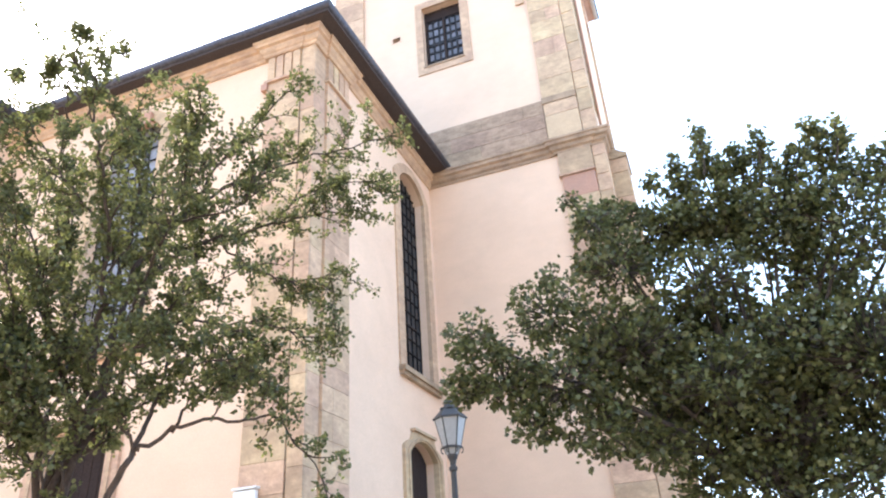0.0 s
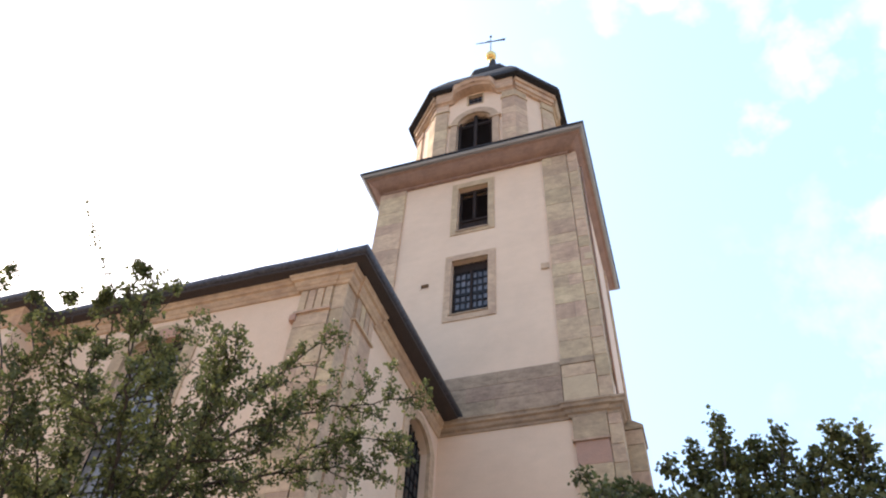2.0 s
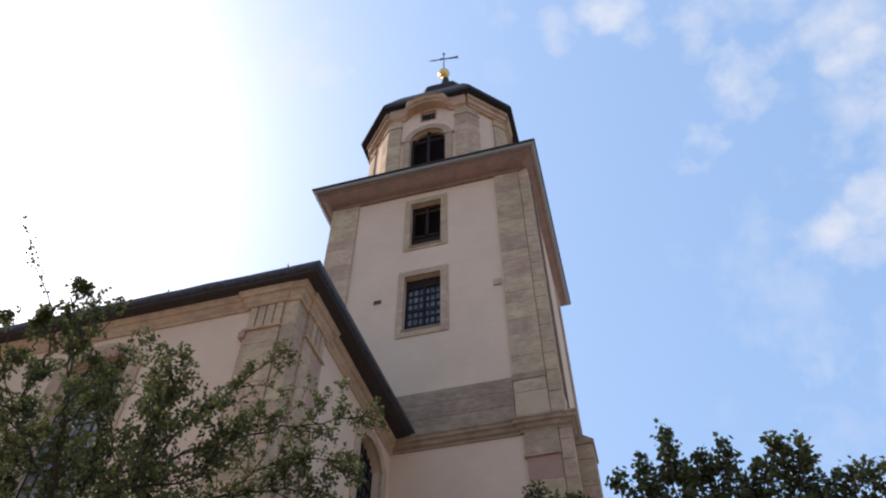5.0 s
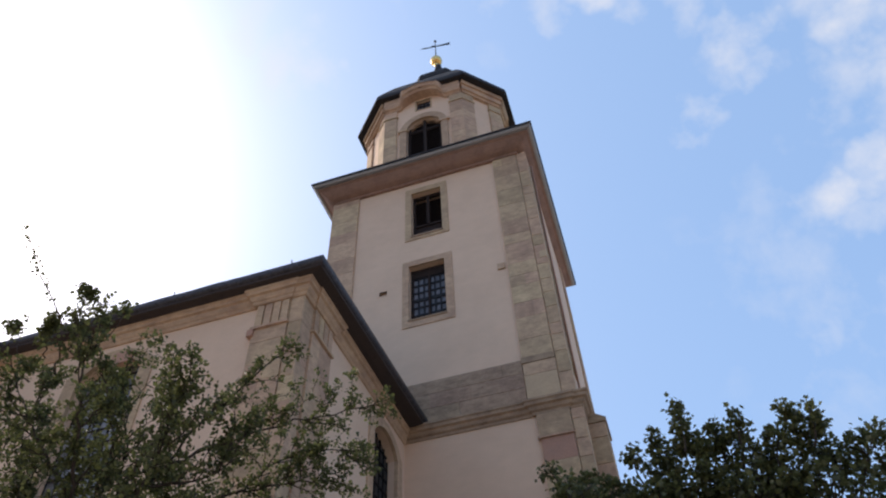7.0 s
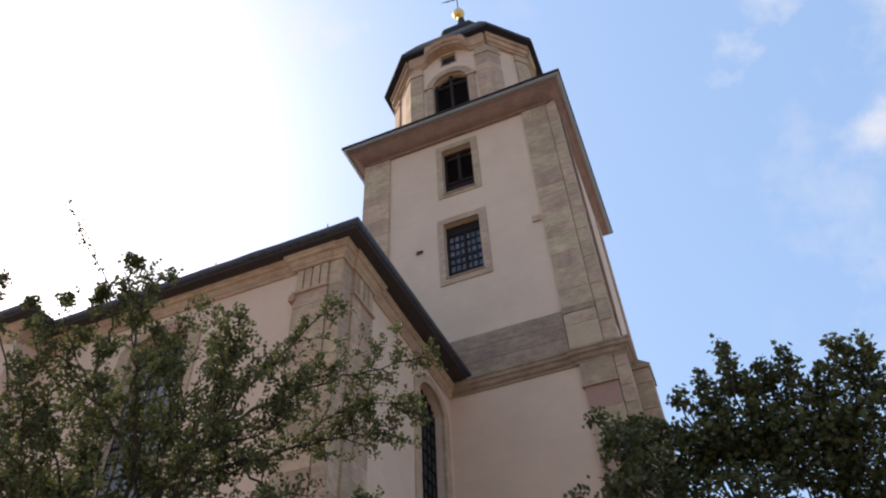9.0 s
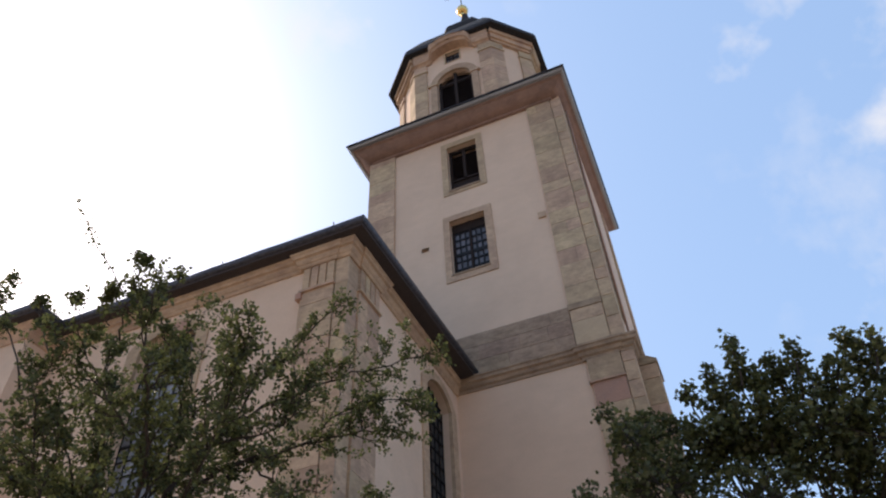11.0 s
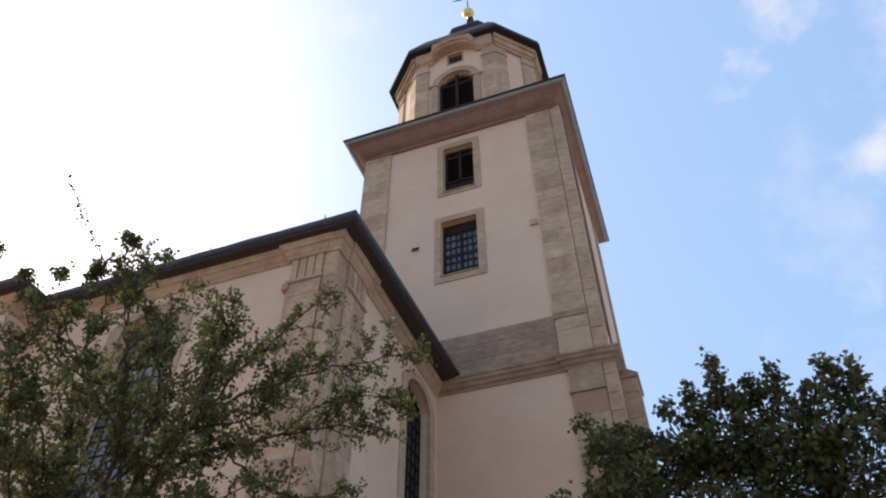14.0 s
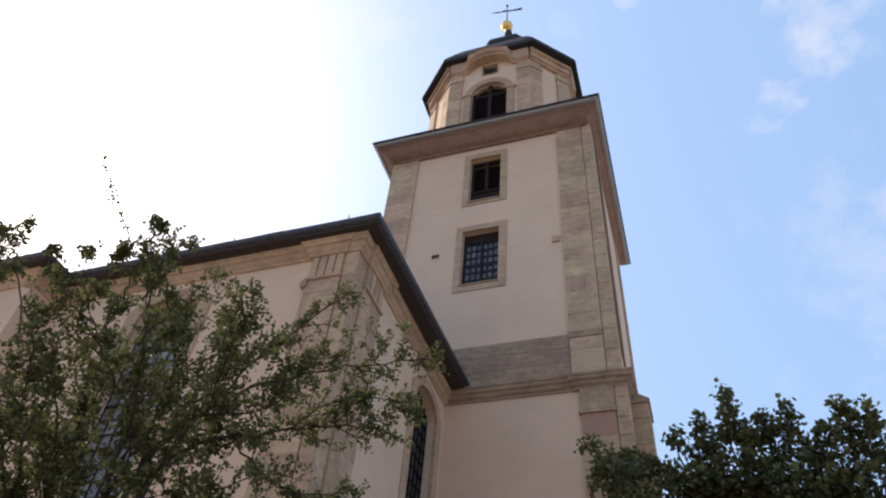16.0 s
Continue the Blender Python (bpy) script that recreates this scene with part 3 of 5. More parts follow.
w1 = surround(tower, [(-5.25, 14.75), (-3.69, 14.75), (-3.69, 17.41), (-5.25, 17.41)], [(-5.056, 15.004), (-3.924, 15.004), (-3.924, 17.196), (-5.056, 17.196)], "window", "tower window with a grid of small grey panes")
part("window_sill", boxed(-5.08, -3.9, TOWER_Y - 0.06, TOWER_Y + 0.25, 14.96, 15.0), GREYSTONE, w1)
lattice(w1, t_at, -5.0, -3.98, 15.06, 16.84, 6, 6, 0.26, 0.05, (3,), (3,), 0.012, TOWERGLASS)
part("wooden_frame", join_quad_boxes(t_at, [(-5.06, -4.99, 15.0, 17.2, 0.2, 0.25), (-3.99, -3.92, 15.0, 17.2, 0.2, 0.25), (-5.06, -3.92, 15.0, 15.06, 0.2, 0.25), (-4.52, -4.46, 15.0, 17.2, 0.19, 0.25)]), WOOD, w1, "dark wooden frame")
# dark strips added over the panes where the lintel's shade falls
for k in range(3):
    part("board", quad_box(t_at, -5.06, -3.92, 16.85 + 0.117 * k, 16.962 + 0.117 * k, 0.2 + rng.uniform(0, 0.01), 0.25), WOOD, w1, "dark strip standing in for lintel shade over the panes")
w2 = surround(tower, [(-5.17, 18.38), (-3.71, 18.38), (-3.71, 20.99), (-5.17, 20.99)], [(-4.966, 18.564), (-3.924, 18.564), (-3.924, 20.756), (-4.966, 20.756)], "window", "tower opening with dark wooden louvres")
part("window_sill", boxed(-4.99, -3.9, TOWER_Y - 0.06, TOWER_Y + 0.25, 18.5, 18.56), GREYSTONE, w2)
part("wooden_frame", join_quad_boxes(t_at, [(-4.97, -4.89, 18.56, 20.76, 0.2, 0.3), (-4.0, -3.92, 18.56, 20.76, 0.2, 0.3), (-4.5, -4.4, 19.2, 20.76, 0.19, 0.3), (-4.97, -3.92, 20.66, 20.76, 0.2, 0.3), (-4.97, -3.92, 18.56, 18.64, 0.2, 0.3), (-4.97, -3.92, 19.18, 19.26, 0.19, 0.3)]), WOOD, w2, "dark wooden frame")
for k in range(4):
    part("board", quad_box(t_at, -4.9 + 0.225 * k, -4.68 + 0.225 * k, 18.64, 19.18, 0.24 + rng.uniform(0, 0.008), 0.28), WOOD, w2, "dark board in the lower part")


def louvres(parent, at, u0, u1, z0, z1, count, depth):
    step = (z1 - z0) / count
    for k in range(count):
        z = z0 + k * step
        bm = bmesh.new()
        q = [(z + step * 1.0, depth + 0.09), (z + step * 1.0 + 0.02, depth + 0.09), (z + 0.025, depth - 0.02), (z, depth - 0.02)]
        a, b = [bm.verts.new(at(u0, zz, d)) for zz, d in q], [bm.verts.new(at(u1, zz, d)) for zz, d in q]
        bm.faces.new(a)
        bm.faces.new(list(reversed(b)))
        for i in range(4):
            bm.faces.new((a[i], a[(i + 1) % 4], b[(i + 1) % 4], b[i]))
        bmesh.ops.recalc_face_normals(bm, faces=bm.faces)
        part("slat", bm, WOOD, parent)


part("backing", quad_box(t_at, -5.03, -3.86, 18.5, 20.82, 0.46, 0.5), WOOD, w2)
louvres(w2, t_at, -4.89, -4.5, 19.26, 20.66, 10, 0.33)
louvres(w2, t_at, -4.4, -4.0, 19.26, 20.66, 10, 0.33)
part("putlog_frame", holed([(-6.06, 16.22), (-5.7, 16.22), (-5.7, 16.46), (-6.06, 16.46)], [HOLE], lambda u, z, d: t_at(u, z, d - 0.008), 0.05), PLASTER, tower)
part("stone_stub", boxed(-2.35, -2.12, TOWER_Y - 0.05, TOWER_Y - 0.002, 16.11, 16.34, bevel=0.01), SANDSTONE, tower, "small projecting sandstone block")

# string course and plinth band of the upper stage
RING = [(TX0 - 0.02, TOWER_Y), (-6.8, TOWER_Y), (-1.95, TOWER_Y), (-1.95, TOWER_Y - 0.05), (-1.14, TOWER_Y - 0.05), (-1.14, TOWER_Y - 0.02), (-0.84, TOWER_Y - 0.02), (-0.84, TBACK), (TX0 + SKEW, TBACK)]
part("string_course", sweep(RING, [(-0.05, 11.07), (0.03, 11.07), (0.04, 11.13), (0.09, 11.17), (0.11, 11.25), (0.17, 11.28), (0.18, 11.35), (0.21, 11.38), (0.21, 11.43), (0.1, 11.49), (-0.05, 11.51)]), GREYSTONE, tower, "moulded sandstone string course")
band = part("plinth_band", boxed(TX0 + 0.1, -2.06, TOWER_Y - 0.03, TOWER_Y - 0.002, 11.49, 12.74), MORTAR, tower, "weathered grey sandstone band")

# heavy cove cornice under the roof skirt
TOP = [(-7.65, TOWER_Y - 0.02), (-1.24, TOWER_Y - 0.02), (-1.24, TBACK), (-7.65, TBACK)]
part("cornice", sweep(TOP, [(-0.05, 21.28), (0.08, 21.28), (0.1, 21.34), (0.2, 21.37), (0.27, 21.4), (0.36, 21.46), (0.46, 21.55), (0.53, 21.62), (0.6, 21.65), (0.62, 21.72), (-0.05, 21.72)], True), BROWNCOVE, tower, "wide coved brown cornice")
part("gutter", sweep(TOP, [(0.62, 21.68), (0.70, 21.7), (0.75, 21.76), (0.75, 21.80), (0.62, 21.80)], True), ZINC, tower, "pale zinc gutter edge")
part("roof_edge", sweep(TOP, [(-0.1, 21.803), (0.79, 21.803), (0.79, 21.87), (-0.1, 22.3)], True), SLATE, tower, "dark slate roof skirt")

# tower pilasters
tp = part("pilaster", boxed(-2.02, -1.25, TOWER_Y - 0.04, TOWER_Y - 0.002, 12.79, 21.3), MORTAR, tower, "sandstone pilaster of the upper tower stage")
tq = part("corner_pier", boxed(-1.2, TX1 - 0.005, TOWER_Y - 0.02, TOWER_Y - 0.002, 11.51, 21.3), MORTAR, tower, "sandstone corner pier of the tower")
tl = part("pilaster", boxed(TX0 + 0.02, -6.89, TOWER_Y - 0.04, TOWER_Y - 0.002, 12.79, 21.3), MORTAR, tower, "sandstone pilaster of the upper tower stage")
lp = part("pilaster", boxed(-1.87, -1.14, TOWER_Y - 0.06, TOWER_Y - 0.002, 0, 11.14), MORTAR, tower, "sandstone pilaster of the lower tower stage")
lq = part("corner_pier", boxed(-1.1, -0.84, TOWER_Y - 0.03, TOWER_Y - 0.002, 0, 11.14), MORTAR, tower, "sandstone corner pier of the tower")
rs = part("pilaster", boxed(TX1 + 0.002 - 0.05, TX1 + 0.03, TOWER_Y + 0.6, TOWER_Y + 1.3, 12.79, 21.3), MORTAR, tower, "sandstone pilaster on the tower side")
part("downpipe", tube(bmesh.new(), [(-0.84, 14.6, 11.5), (-0.84, 14.6, 16.0), (-0.84, 14.6, 21.3)], [0.03] * 3, 8), REDSTONE, tower, "thin reddish downpipe", smooth=True)

# ---- belfry: chamfered octagon with arched openings ----
OX, OY, OR, OH = -4.5, 17.2, 2.84, 1.62
BELF0, BELF1 = 21.2, 26.56


def octagon(grow=0.0):
    r, s = OR + grow, OH + grow * 0.42
    return [(OX - s, OY - r), (OX + s, OY - r), (OX + r, OY - s), (OX + r, OY + s), (OX + s, OY + r), (OX - s, OY + r), (OX - r, OY + s), (OX - r, OY - s)]


belfry = tagged(new("belfry"), "octagonal belfry with arched openings under a slate dome", "belfry")
belfry.location = (-0.06, 0.0, 0.7)
PTS = octagon()
for i in range(8):
    p, q = Vector(PTS[i]), Vector(PTS[(i + 1) % 8])
    run = (q - p).normalized()
    inn = Vector((-run.y, run.x))
    length = (q - p).length
    b_at = (lambda p, run, inn: lambda u, z, d: ((p + run * u + inn * d).x, (p + run * u + inn * d).y, z))(p, run, inn)
    mid = length / 2
    if i % 2 == 0:
        big = arch(mid - 0.72, mid + 0.72, 22.6, 24.62, 0.66)
        small = [(mid - 0.30, 25.98), (mid + 0.30, 25.98), (mid + 0.30, 26.66), (mid - 0.30, 26.66)]
        part("belfry_wall", holed([(0, BELF0), (length, BELF0), (length, BELF1 + 0.36), (0, BELF1 + 0.36)], [big, small], b_at, 0.4), PLASTER, belfry, "cream plaster belfry wall")
        w = face_part("arched_window", [arch(mid - 0.98, mid + 0.98, 22.6, 24.65, 0.92), arch(mid - 0.716, mid + 0.716, 22.605, 24.616, 0.66)], b_at, -0.07, 0.03, SANDSTONE, belfry, "arched belfry opening with dark wooden louvres")
        part("wooden_frame", join_quad_boxes(b_at, [(mid - 0.68, mid - 0.6, 22.6, 25.2, 0.12, 0.2), (mid + 0.6, mid + 0.68, 22.6, 25.2, 0.12, 0.2), (mid - 0.06, mid + 0.06, 22.6, 25.28, 0.1, 0.2), (mid - 0.68, mid + 0.68, 24.6, 24.7, 0.11, 0.2)]), WOOD, w)
        part("backing", quad_box(b_at, mid - 0.78, mid + 0.78, 22.5, 25.34, 0.3, 0.34), WOOD, w)
        louvres(w, b_at, mid - 0.62, mid - 0.06, 22.6, 25.3, 14, 0.16)
        louvres(w, b_at, mid + 0.06, mid + 0.62, 22.6, 25.3, 14, 0.16)
        for u0 in (mid - 1.06, mid + 0.66):
            part("impost", quad_box(b_at, u0, u0 + 0.4, 24.6, 24.72, -0.11, 0.02), SANDSTONE, w)
        v = face_part("window", [[(mid - 0.36, 25.95), (mid + 0.36, 25.95), (mid + 0.36, 26.71), (mid - 0.36, 26.71)], small], b_at, -0.02, 0.03, SANDSTONE, belfry, "small square belfry window")
        lattice(v, b_at, mid - 0.3, mid + 0.3, 25.98, 26.66, 4, 3, 0.15, 0.04, (2,), (), 0.006, TOWERGLASS)
        # eyebrow cornice: level at the ends, rising in an arc over the window
        bm = bmesh.new()
        line = [(0.0, 26.28), (mid - 1.12, 26.28)] + [(mid + 1.0 * math.sin(a), 26.0 + 0.84 * math.cos(a)) for a in [radians(-68 + 136 * k / 14) for k in range(15)]] + [(mid + 1.12, 26.28), (length, 26.28)]
        rows = []
        for u, z in line:
            g = min(1.0, max(0.0, (z - 26.3) / 0.25)) * (0.3 if i == 0 else 0.0)
            rows.append([bm.verts.new(b_at(u, zz, d)) for zz, d in ((z, 0.02), (z, -0.07 - g), (z + 0.08, -0.12 - g), (z + 0.12, -0.2 - g), (z + 0.24, -0.24 - g), (max(z + 0.26, 26.91), -0.28 - g), (max(z + 0.27, 26.92), 0.02))])
        for a, b in zip(rows, rows[1:]):
            for k in range(7):
                bm.faces.new((a[k], b[k], b[(k + 1) % 7], a[(k + 1) % 7]))
        bm.faces.new(rows[0])
        bm.faces.new(list(reversed(rows[-1])))
        bmesh.ops.recalc_face_normals(bm, faces=bm.faces)
        part("eyebrow_cornice", bm, SANDSTONE, belfry, "sandstone cornice arching over the window")
    else:
        part("belfry_wall", holed([(0, BELF0), (length, BELF0), (length, BELF1 + 0.36), (0, BELF1 + 0.36)], [], b_at, 0.4), PLASTER, belfry, "cream plaster belfry wall")
        part("cornice", join_quad_boxes(b_at, [(0, length, 26.28, 26.42, -0.12, 0.0), (-0.05, length + 0.05, 26.42, 26.7, -0.2, 0.0), (-0.1, length + 0.1, 26.7, 26.92, -0.28, 0.0)]), SANDSTONE, belfry)
BELFRY_PIERS = []
for i in range(8):
    a, b, c = Vector(PTS[i - 1]), Vector(PTS[i]), Vector(PTS[(i + 1) % 8])
    u, v = (a - b).normalized(), (c - b).normalized()
    bis = -(u + v).normalized()
    def ring(z, w=0.5, proud=0.07):
        o = b + bis * proud * 1.08
        nu, nv = Vector((u.y, -u.x)), Vector((v.y, -v.x))
        nu = nu if nu.dot(bis) > 0 else -nu
        nv = nv if nv.dot(bis) > 0 else -nv
        return [(*(b + u * w), z), (*(b + u * w + nu * proud), z), (*o, z), (*(b + v * w + nv * proud), z), (*(b + v * w), z), (*(b - bis * 0.1), z)]
    pier = empty_part("corner_pilaster", belfry, "sandstone pilaster wrapped round a belfry corner")
    zs = courses(BELF0, 25.78, 0.42, 0.75) + [25.86, 26.28]
    for z0, z1 in zip(zs, zs[1:]):
        bm = bmesh.new()
        neck = abs(z0 - 25.78) < 0.01
        lo = [bm.verts.new(p) for p in ring(z0 + 0.006, 0.54 if neck else 0.5, 0.11 if neck else 0.07)]
        hi = [bm.verts.new(p) for p in ring(z1 - 0.006, 0.54 if neck else 0.5, 0.11 if neck else 0.07)]
        bm.faces.new(lo)
        bm.faces.new(list(reversed(hi)))
        for k in range(6):
            bm.faces.new((lo[k], lo[(k + 1) % 6], hi[(k + 1) % 6], hi[k]))
        bmesh.ops.recalc_face_normals(bm, faces=bm.faces)
        part("stone", bm, SANDSTONE, pier)
part("tower_floor", boxed(OX - 2.2, OX + 2.2, OY - 2.2, OY + 2.2, 26.75, 26.85), WOOD, belfry)


def dome_ring(bm, scale, z):
    return [bm.verts.new((OX + (x - OX) * scale, OY + (y - OY) * scale, z)) for x, y in octagon()]


DOME = [(1.13, 26.93), (1.17, 26.94), (1.17, 27.06), (1.15, 27.32), (1.08, 27.78), (0.98, 28.42), (0.87, 29.1), (0.74, 29.75), (0.6, 30.35), (0.48, 30.85), (0.4, 31.2), (0.37, 31.4), (0.42, 31.47), (0.425, 31.68), (0.42, 31.95), (0.385, 32.25), (0.29, 32.6), (0.19, 33.0), (0.1, 33.6), (0.05, 34.7)]
bm = bmesh.new()
rings = [dome_ring(bm, s, z) for s, z in DOME]
for a, b in zip(rings, rings[1:]):
    for k in range(8):
        bm.faces.new((a[k], a[(k + 1) % 8], b[(k + 1) % 8], b[k]))
bm.faces.new(list(reversed(rings[0])))
bm.faces.new(rings[-1])
bmesh.ops.recalc_face_normals(bm, faces=bm.faces)
part("dome", bm, SLATE, belfry, "dark slate bell-shaped dome with a small cap")
vane = tagged(new("weather_vane"), "gilded ball and weather vane on the dome", "weather vane")
vane.location = (-0.05, 0.0, 0.85)
VX, VY = -4.62, 17.2
part("ball", lathe(bmesh.new(), (VX, VY), [(0.06, 34.6), (0.13, 34.8), (0.07, 34.9)] + [(max(0.02, 0.31 * math.sin(math.pi * k / 12)), 35.2 - 0.31 * math.cos(math.pi * k / 12)) for k in range(1, 13)], 20), GOLD, vane, "gilded ball", smooth=True)
part("rod", tube(bmesh.new(), [(VX, VY, 35.45), (VX, VY, 37.45)], [0.035, 0.02], 8), IRON, vane)
bm = bmesh.new()
outline = [(-0.85, 0.0), (-0.55, 0.05), (-0.3, 0.02), (-0.15, 0.14), (0.1, 0.05), (0.55, 0.1), (0.82, 0.16), (0.72, 0.04), (0.82, -0.1), (0.5, -0.06), (0.05, -0.05), (-0.3, -0.05), (-0.55, -0.06)]
f0 = [bm.verts.new((VX + u, VY - 0.012 + u * 0.12, 36.9 + z)) for u, z in outline]
f1 = [bm.verts.new((VX + u, VY + 0.012 + u * 0.12, 36.9 + z)) for u, z in outline]
bm.faces.new(f0)
bm.faces.new(list(reversed(f1)))
for k in range(len(f0)):
    bm.faces.new((f0[k], f0[(k + 1) % len(f0)], f1[(k + 1) % len(f0)], f1[k]))
bmesh.ops.recalc_face_normals(bm, faces=bm.faces)
part("vane", bm, IRON, vane, "dark swallow-tailed vane")
part("finial", lathe(bmesh.new(), (VX, VY), [(0.02, 37.4), (0.07, 37.47), (0.07, 37.53), (0.02, 37.6)], 10), IRON, vane)

# ---- street lamp ----
lamp = tagged(new("street_lamp"), "old cast-iron street lamp with a six-sided glass lantern", "street lamp")
lamp.location.z = -0.12                      # the foot is let into the paving
LX, LY = -3.22, 9.0
part("post", lathe(bmesh.new(), (LX, LY), [(0.17, 0.0), (0.17, 0.25), (0.13, 0.3), (0.11, 0.9), (0.13, 0.95), (0.075, 1.05), (0.05, 2.0), (0.038, 3.3), (0.036, 3.44), (0.055, 3.46), (0.055, 3.5), (0.036, 3.52), (0.045, 3.58), (0.07, 3.63), (0.07, 3.66)], 16), LAMPIRON, lamp, "tapered iron post", smooth=False)


def hexagon(r, z, turn=0.35):
    return [(LX + r * math.cos(turn + math.pi * k / 3), LY + r * math.sin(turn + math.pi * k / 3), z) for k in range(6)]


def hex_ring(r0, r1, z0, z1):
    bm = bmesh.new()
    rows = [[bm.verts.new(p) for p in hexagon(r, z)] for r, z in ((r0, z0), (r1, z1))]
    for k in range(6):
        bm.faces.new((rows[0][k], rows[0][(k + 1) % 6], rows[1][(k + 1) % 6], rows[1][k]))
    bm.faces.new(list(reversed(rows[0])))
    bm.faces.new(rows[1])
    return bm


lantern = empty_part("lantern", lamp, "six-sided lantern with pale glass and iron bars")
low, high = hexagon(0.115, 3.75), hexagon(0.205, 4.12)
base, foot = hexagon(0.075, 3.66), hexagon(0.11, 3.75)
for k in range(6):
    for name, a, b in (("glass_pane", low, high), ("glass_pane", base, foot)):
        bm = bmesh.new()
        q = [Vector(a[k]), Vector(a[(k + 1) % 6]), Vector(b[(k + 1) % 6]), Vector(b[k])]
        n = (q[1] - q[0]).cross(q[3] - q[0]).normalized() * 0.004
        f0, f1 = [bm.verts.new(p + n) for p in q], [bm.verts.new(p - n) for p in q]
        bm.faces.new(f0)
        bm.faces.new(list(reversed(f1)))
        for j in range(4):
            bm.faces.new((f0[j], f1[j], f1[(j + 1) % 4], f0[(j + 1) % 4]))
        bmesh.ops.recalc_face_normals(bm, faces=bm.faces)
        part(name, bm, OPAL, lantern)
    part("bar", tube(bmesh.new(), [low[k], high[k]], [0.009, 0.011], 6), LAMPIRON, lantern)
    part("bar", tube(bmesh.new(), [base[k], foot[k]], [0.009, 0.009], 6), LAMPIRON, lantern)
    c = Vector((LX, LY, 3.75))
    o = (Vector(low[k]) - c).normalized()
    part("scroll", tube(bmesh.new(), [c + o * (0.115 + 0.03 * math.sin(a)) + Vector((0, 0, 0.012 - 0.045 + 0.045 * math.cos(a))) for a in [math.pi * j / 7 for j in range(8)]], [0.008] * 8, 6), LAMPIRON, lantern)
part("ring", hex_ring(0.135, 0.135, 3.738, 3.762), LAMPIRON, lantern)
part("rim", hex_ring(0.235, 0.235, 4.12, 4.14), LAMPIRON, lantern)
part("roof", hex_ring(0.225, 0.125, 4.14, 4.25), LAMPIRON, lantern, "grey sheet-metal lantern roof")
part("vent", lathe(bmesh.new(), (LX, LY), [(0.13, 4.25), (0.13, 4.27), (0.08, 4.29), (0.065, 4.33), (0.085, 4.335), (0.075, 4.36), (0.03, 4.38), (0.035, 4.40), (0.012, 4.43)], 14), LAMPIRON, lantern)

# small pale box on the nave front, beside the pilaster
wall_box = tagged(new("wall_box"), "small white metal box fixed to a sandstone pilaster", "box")
part("case", boxed(-6.15, -5.80, NAVE_Y - 0.16, NAVE_Y - 0.075, 3.0, 3.33, bevel=0.012), WHITEPAINT, wall_box)
part("lid", boxed(-6.17, -5.78, NAVE_Y - 0.175, NAVE_Y - 0.072, 3.34, 3.37, bevel=0.006), WHITEPAINT, wall_box, "pale lid")

# ---- trees ----
nrng = np.random.default_rng(5)


def leaf_mesh(name, places, ways, sizes, shape, fold=0.25):
    """Many leaves in one mesh: shape is a fan of (along, across) points round the middle rib."""
    places, ways, sizes = np.array(places), np.array(ways), np.array(sizes)
    n = len(places)
    ways /= np.linalg.norm(ways, axis=1)[:, None]
    rand = nrng.normal(size=(n, 3)) * np.array((0.8, 0.8, 0.45)) + np.array((0, 0, 0.9))
    side = np.cross(ways, rand)
    side /= np.linalg.norm(side, axis=1)[:, None] + 1e-9
    normal = np.cross(side, ways)
    rim = len(shape)
    verts = np.zeros((n, rim + 1, 3))
    for k, (u, v) in enumerate(shape):
        verts[:, k] = places + (ways * u + side * v + normal * (abs(v) * fold - 0.12 * u * u)) * sizes[:, None]
    verts[:, rim] = places + (ways * 0.45 - normal * 0.03) * sizes[:, None]
    index = np.arange(n)[:, None, None] * (rim + 1)
    tri = np.array([(rim, k, (k + 1) % rim) for k in range(rim)])[None] + index
    me = bpy.data.meshes.new(name)
    me.from_pydata(verts.reshape(-1, 3), [], tri.reshape(-1, 3).tolist())
    return me


ROUND = [(0.0, 0.0), (0.28, 0.36), (0.72, 0.38), (1.0, 0.0), (0.72, -0.38), (0.28, -0.36)]
LOBED = [(0.0, 0.0), (0.08, 0.37), (0.32, 0.3), (0.5, 0.56), (0.63, 0.26), (1.0, 0.0), (0.63, -0.26), (0.5, -0.56), (0.32, -0.3), (0.08, -0.37)]


def bend(pts, steps=4):
    """A smooth line through points."""
    out = []
    P = [Vector(p) for p in pts]
    for i in range(len(P) - 1):
        a, b, c, d = P[max(i - 1, 0)], P[i], P[i + 1], P[min(i + 2, len(P) - 1)]
        for k in range(steps):
            t = k / steps
            out.append(0.5 * (2 * b + (c - a) * t + (2 * a - 5 * b + 4 * c - d) * t * t + (3 * b - a - 3 * c + d) * t ** 3))
    return out + [P[-1]]


def unit():
    v = Vector(nrng.normal(size=3))
    return v.normalized()


# small many-stemmed tree close to the path
small_tree = tagged(new("small_tree"), "small many-stemmed tree with thin twigs and little green leaves", "tree")
L_PLACE, L_WAY, L_SIZE = [], [], []
TWIGS = bmesh.new()
TR = random.Random(3)


def rosette(p, d, size=0.018, count=5):
    """A tuft of small round leaves at the end of a short spur."""
    for _ in range(TR.randint(count - 2, count + 1)):
        L_PLACE.append(p + unit() * TR.uniform(0.006, 0.024))
        L_WAY.append(d * 0.55 + unit() * 0.85 + Vector((0, 0, 0.12)))
        L_SIZE.append(size * TR.uniform(0.6, 1.25))


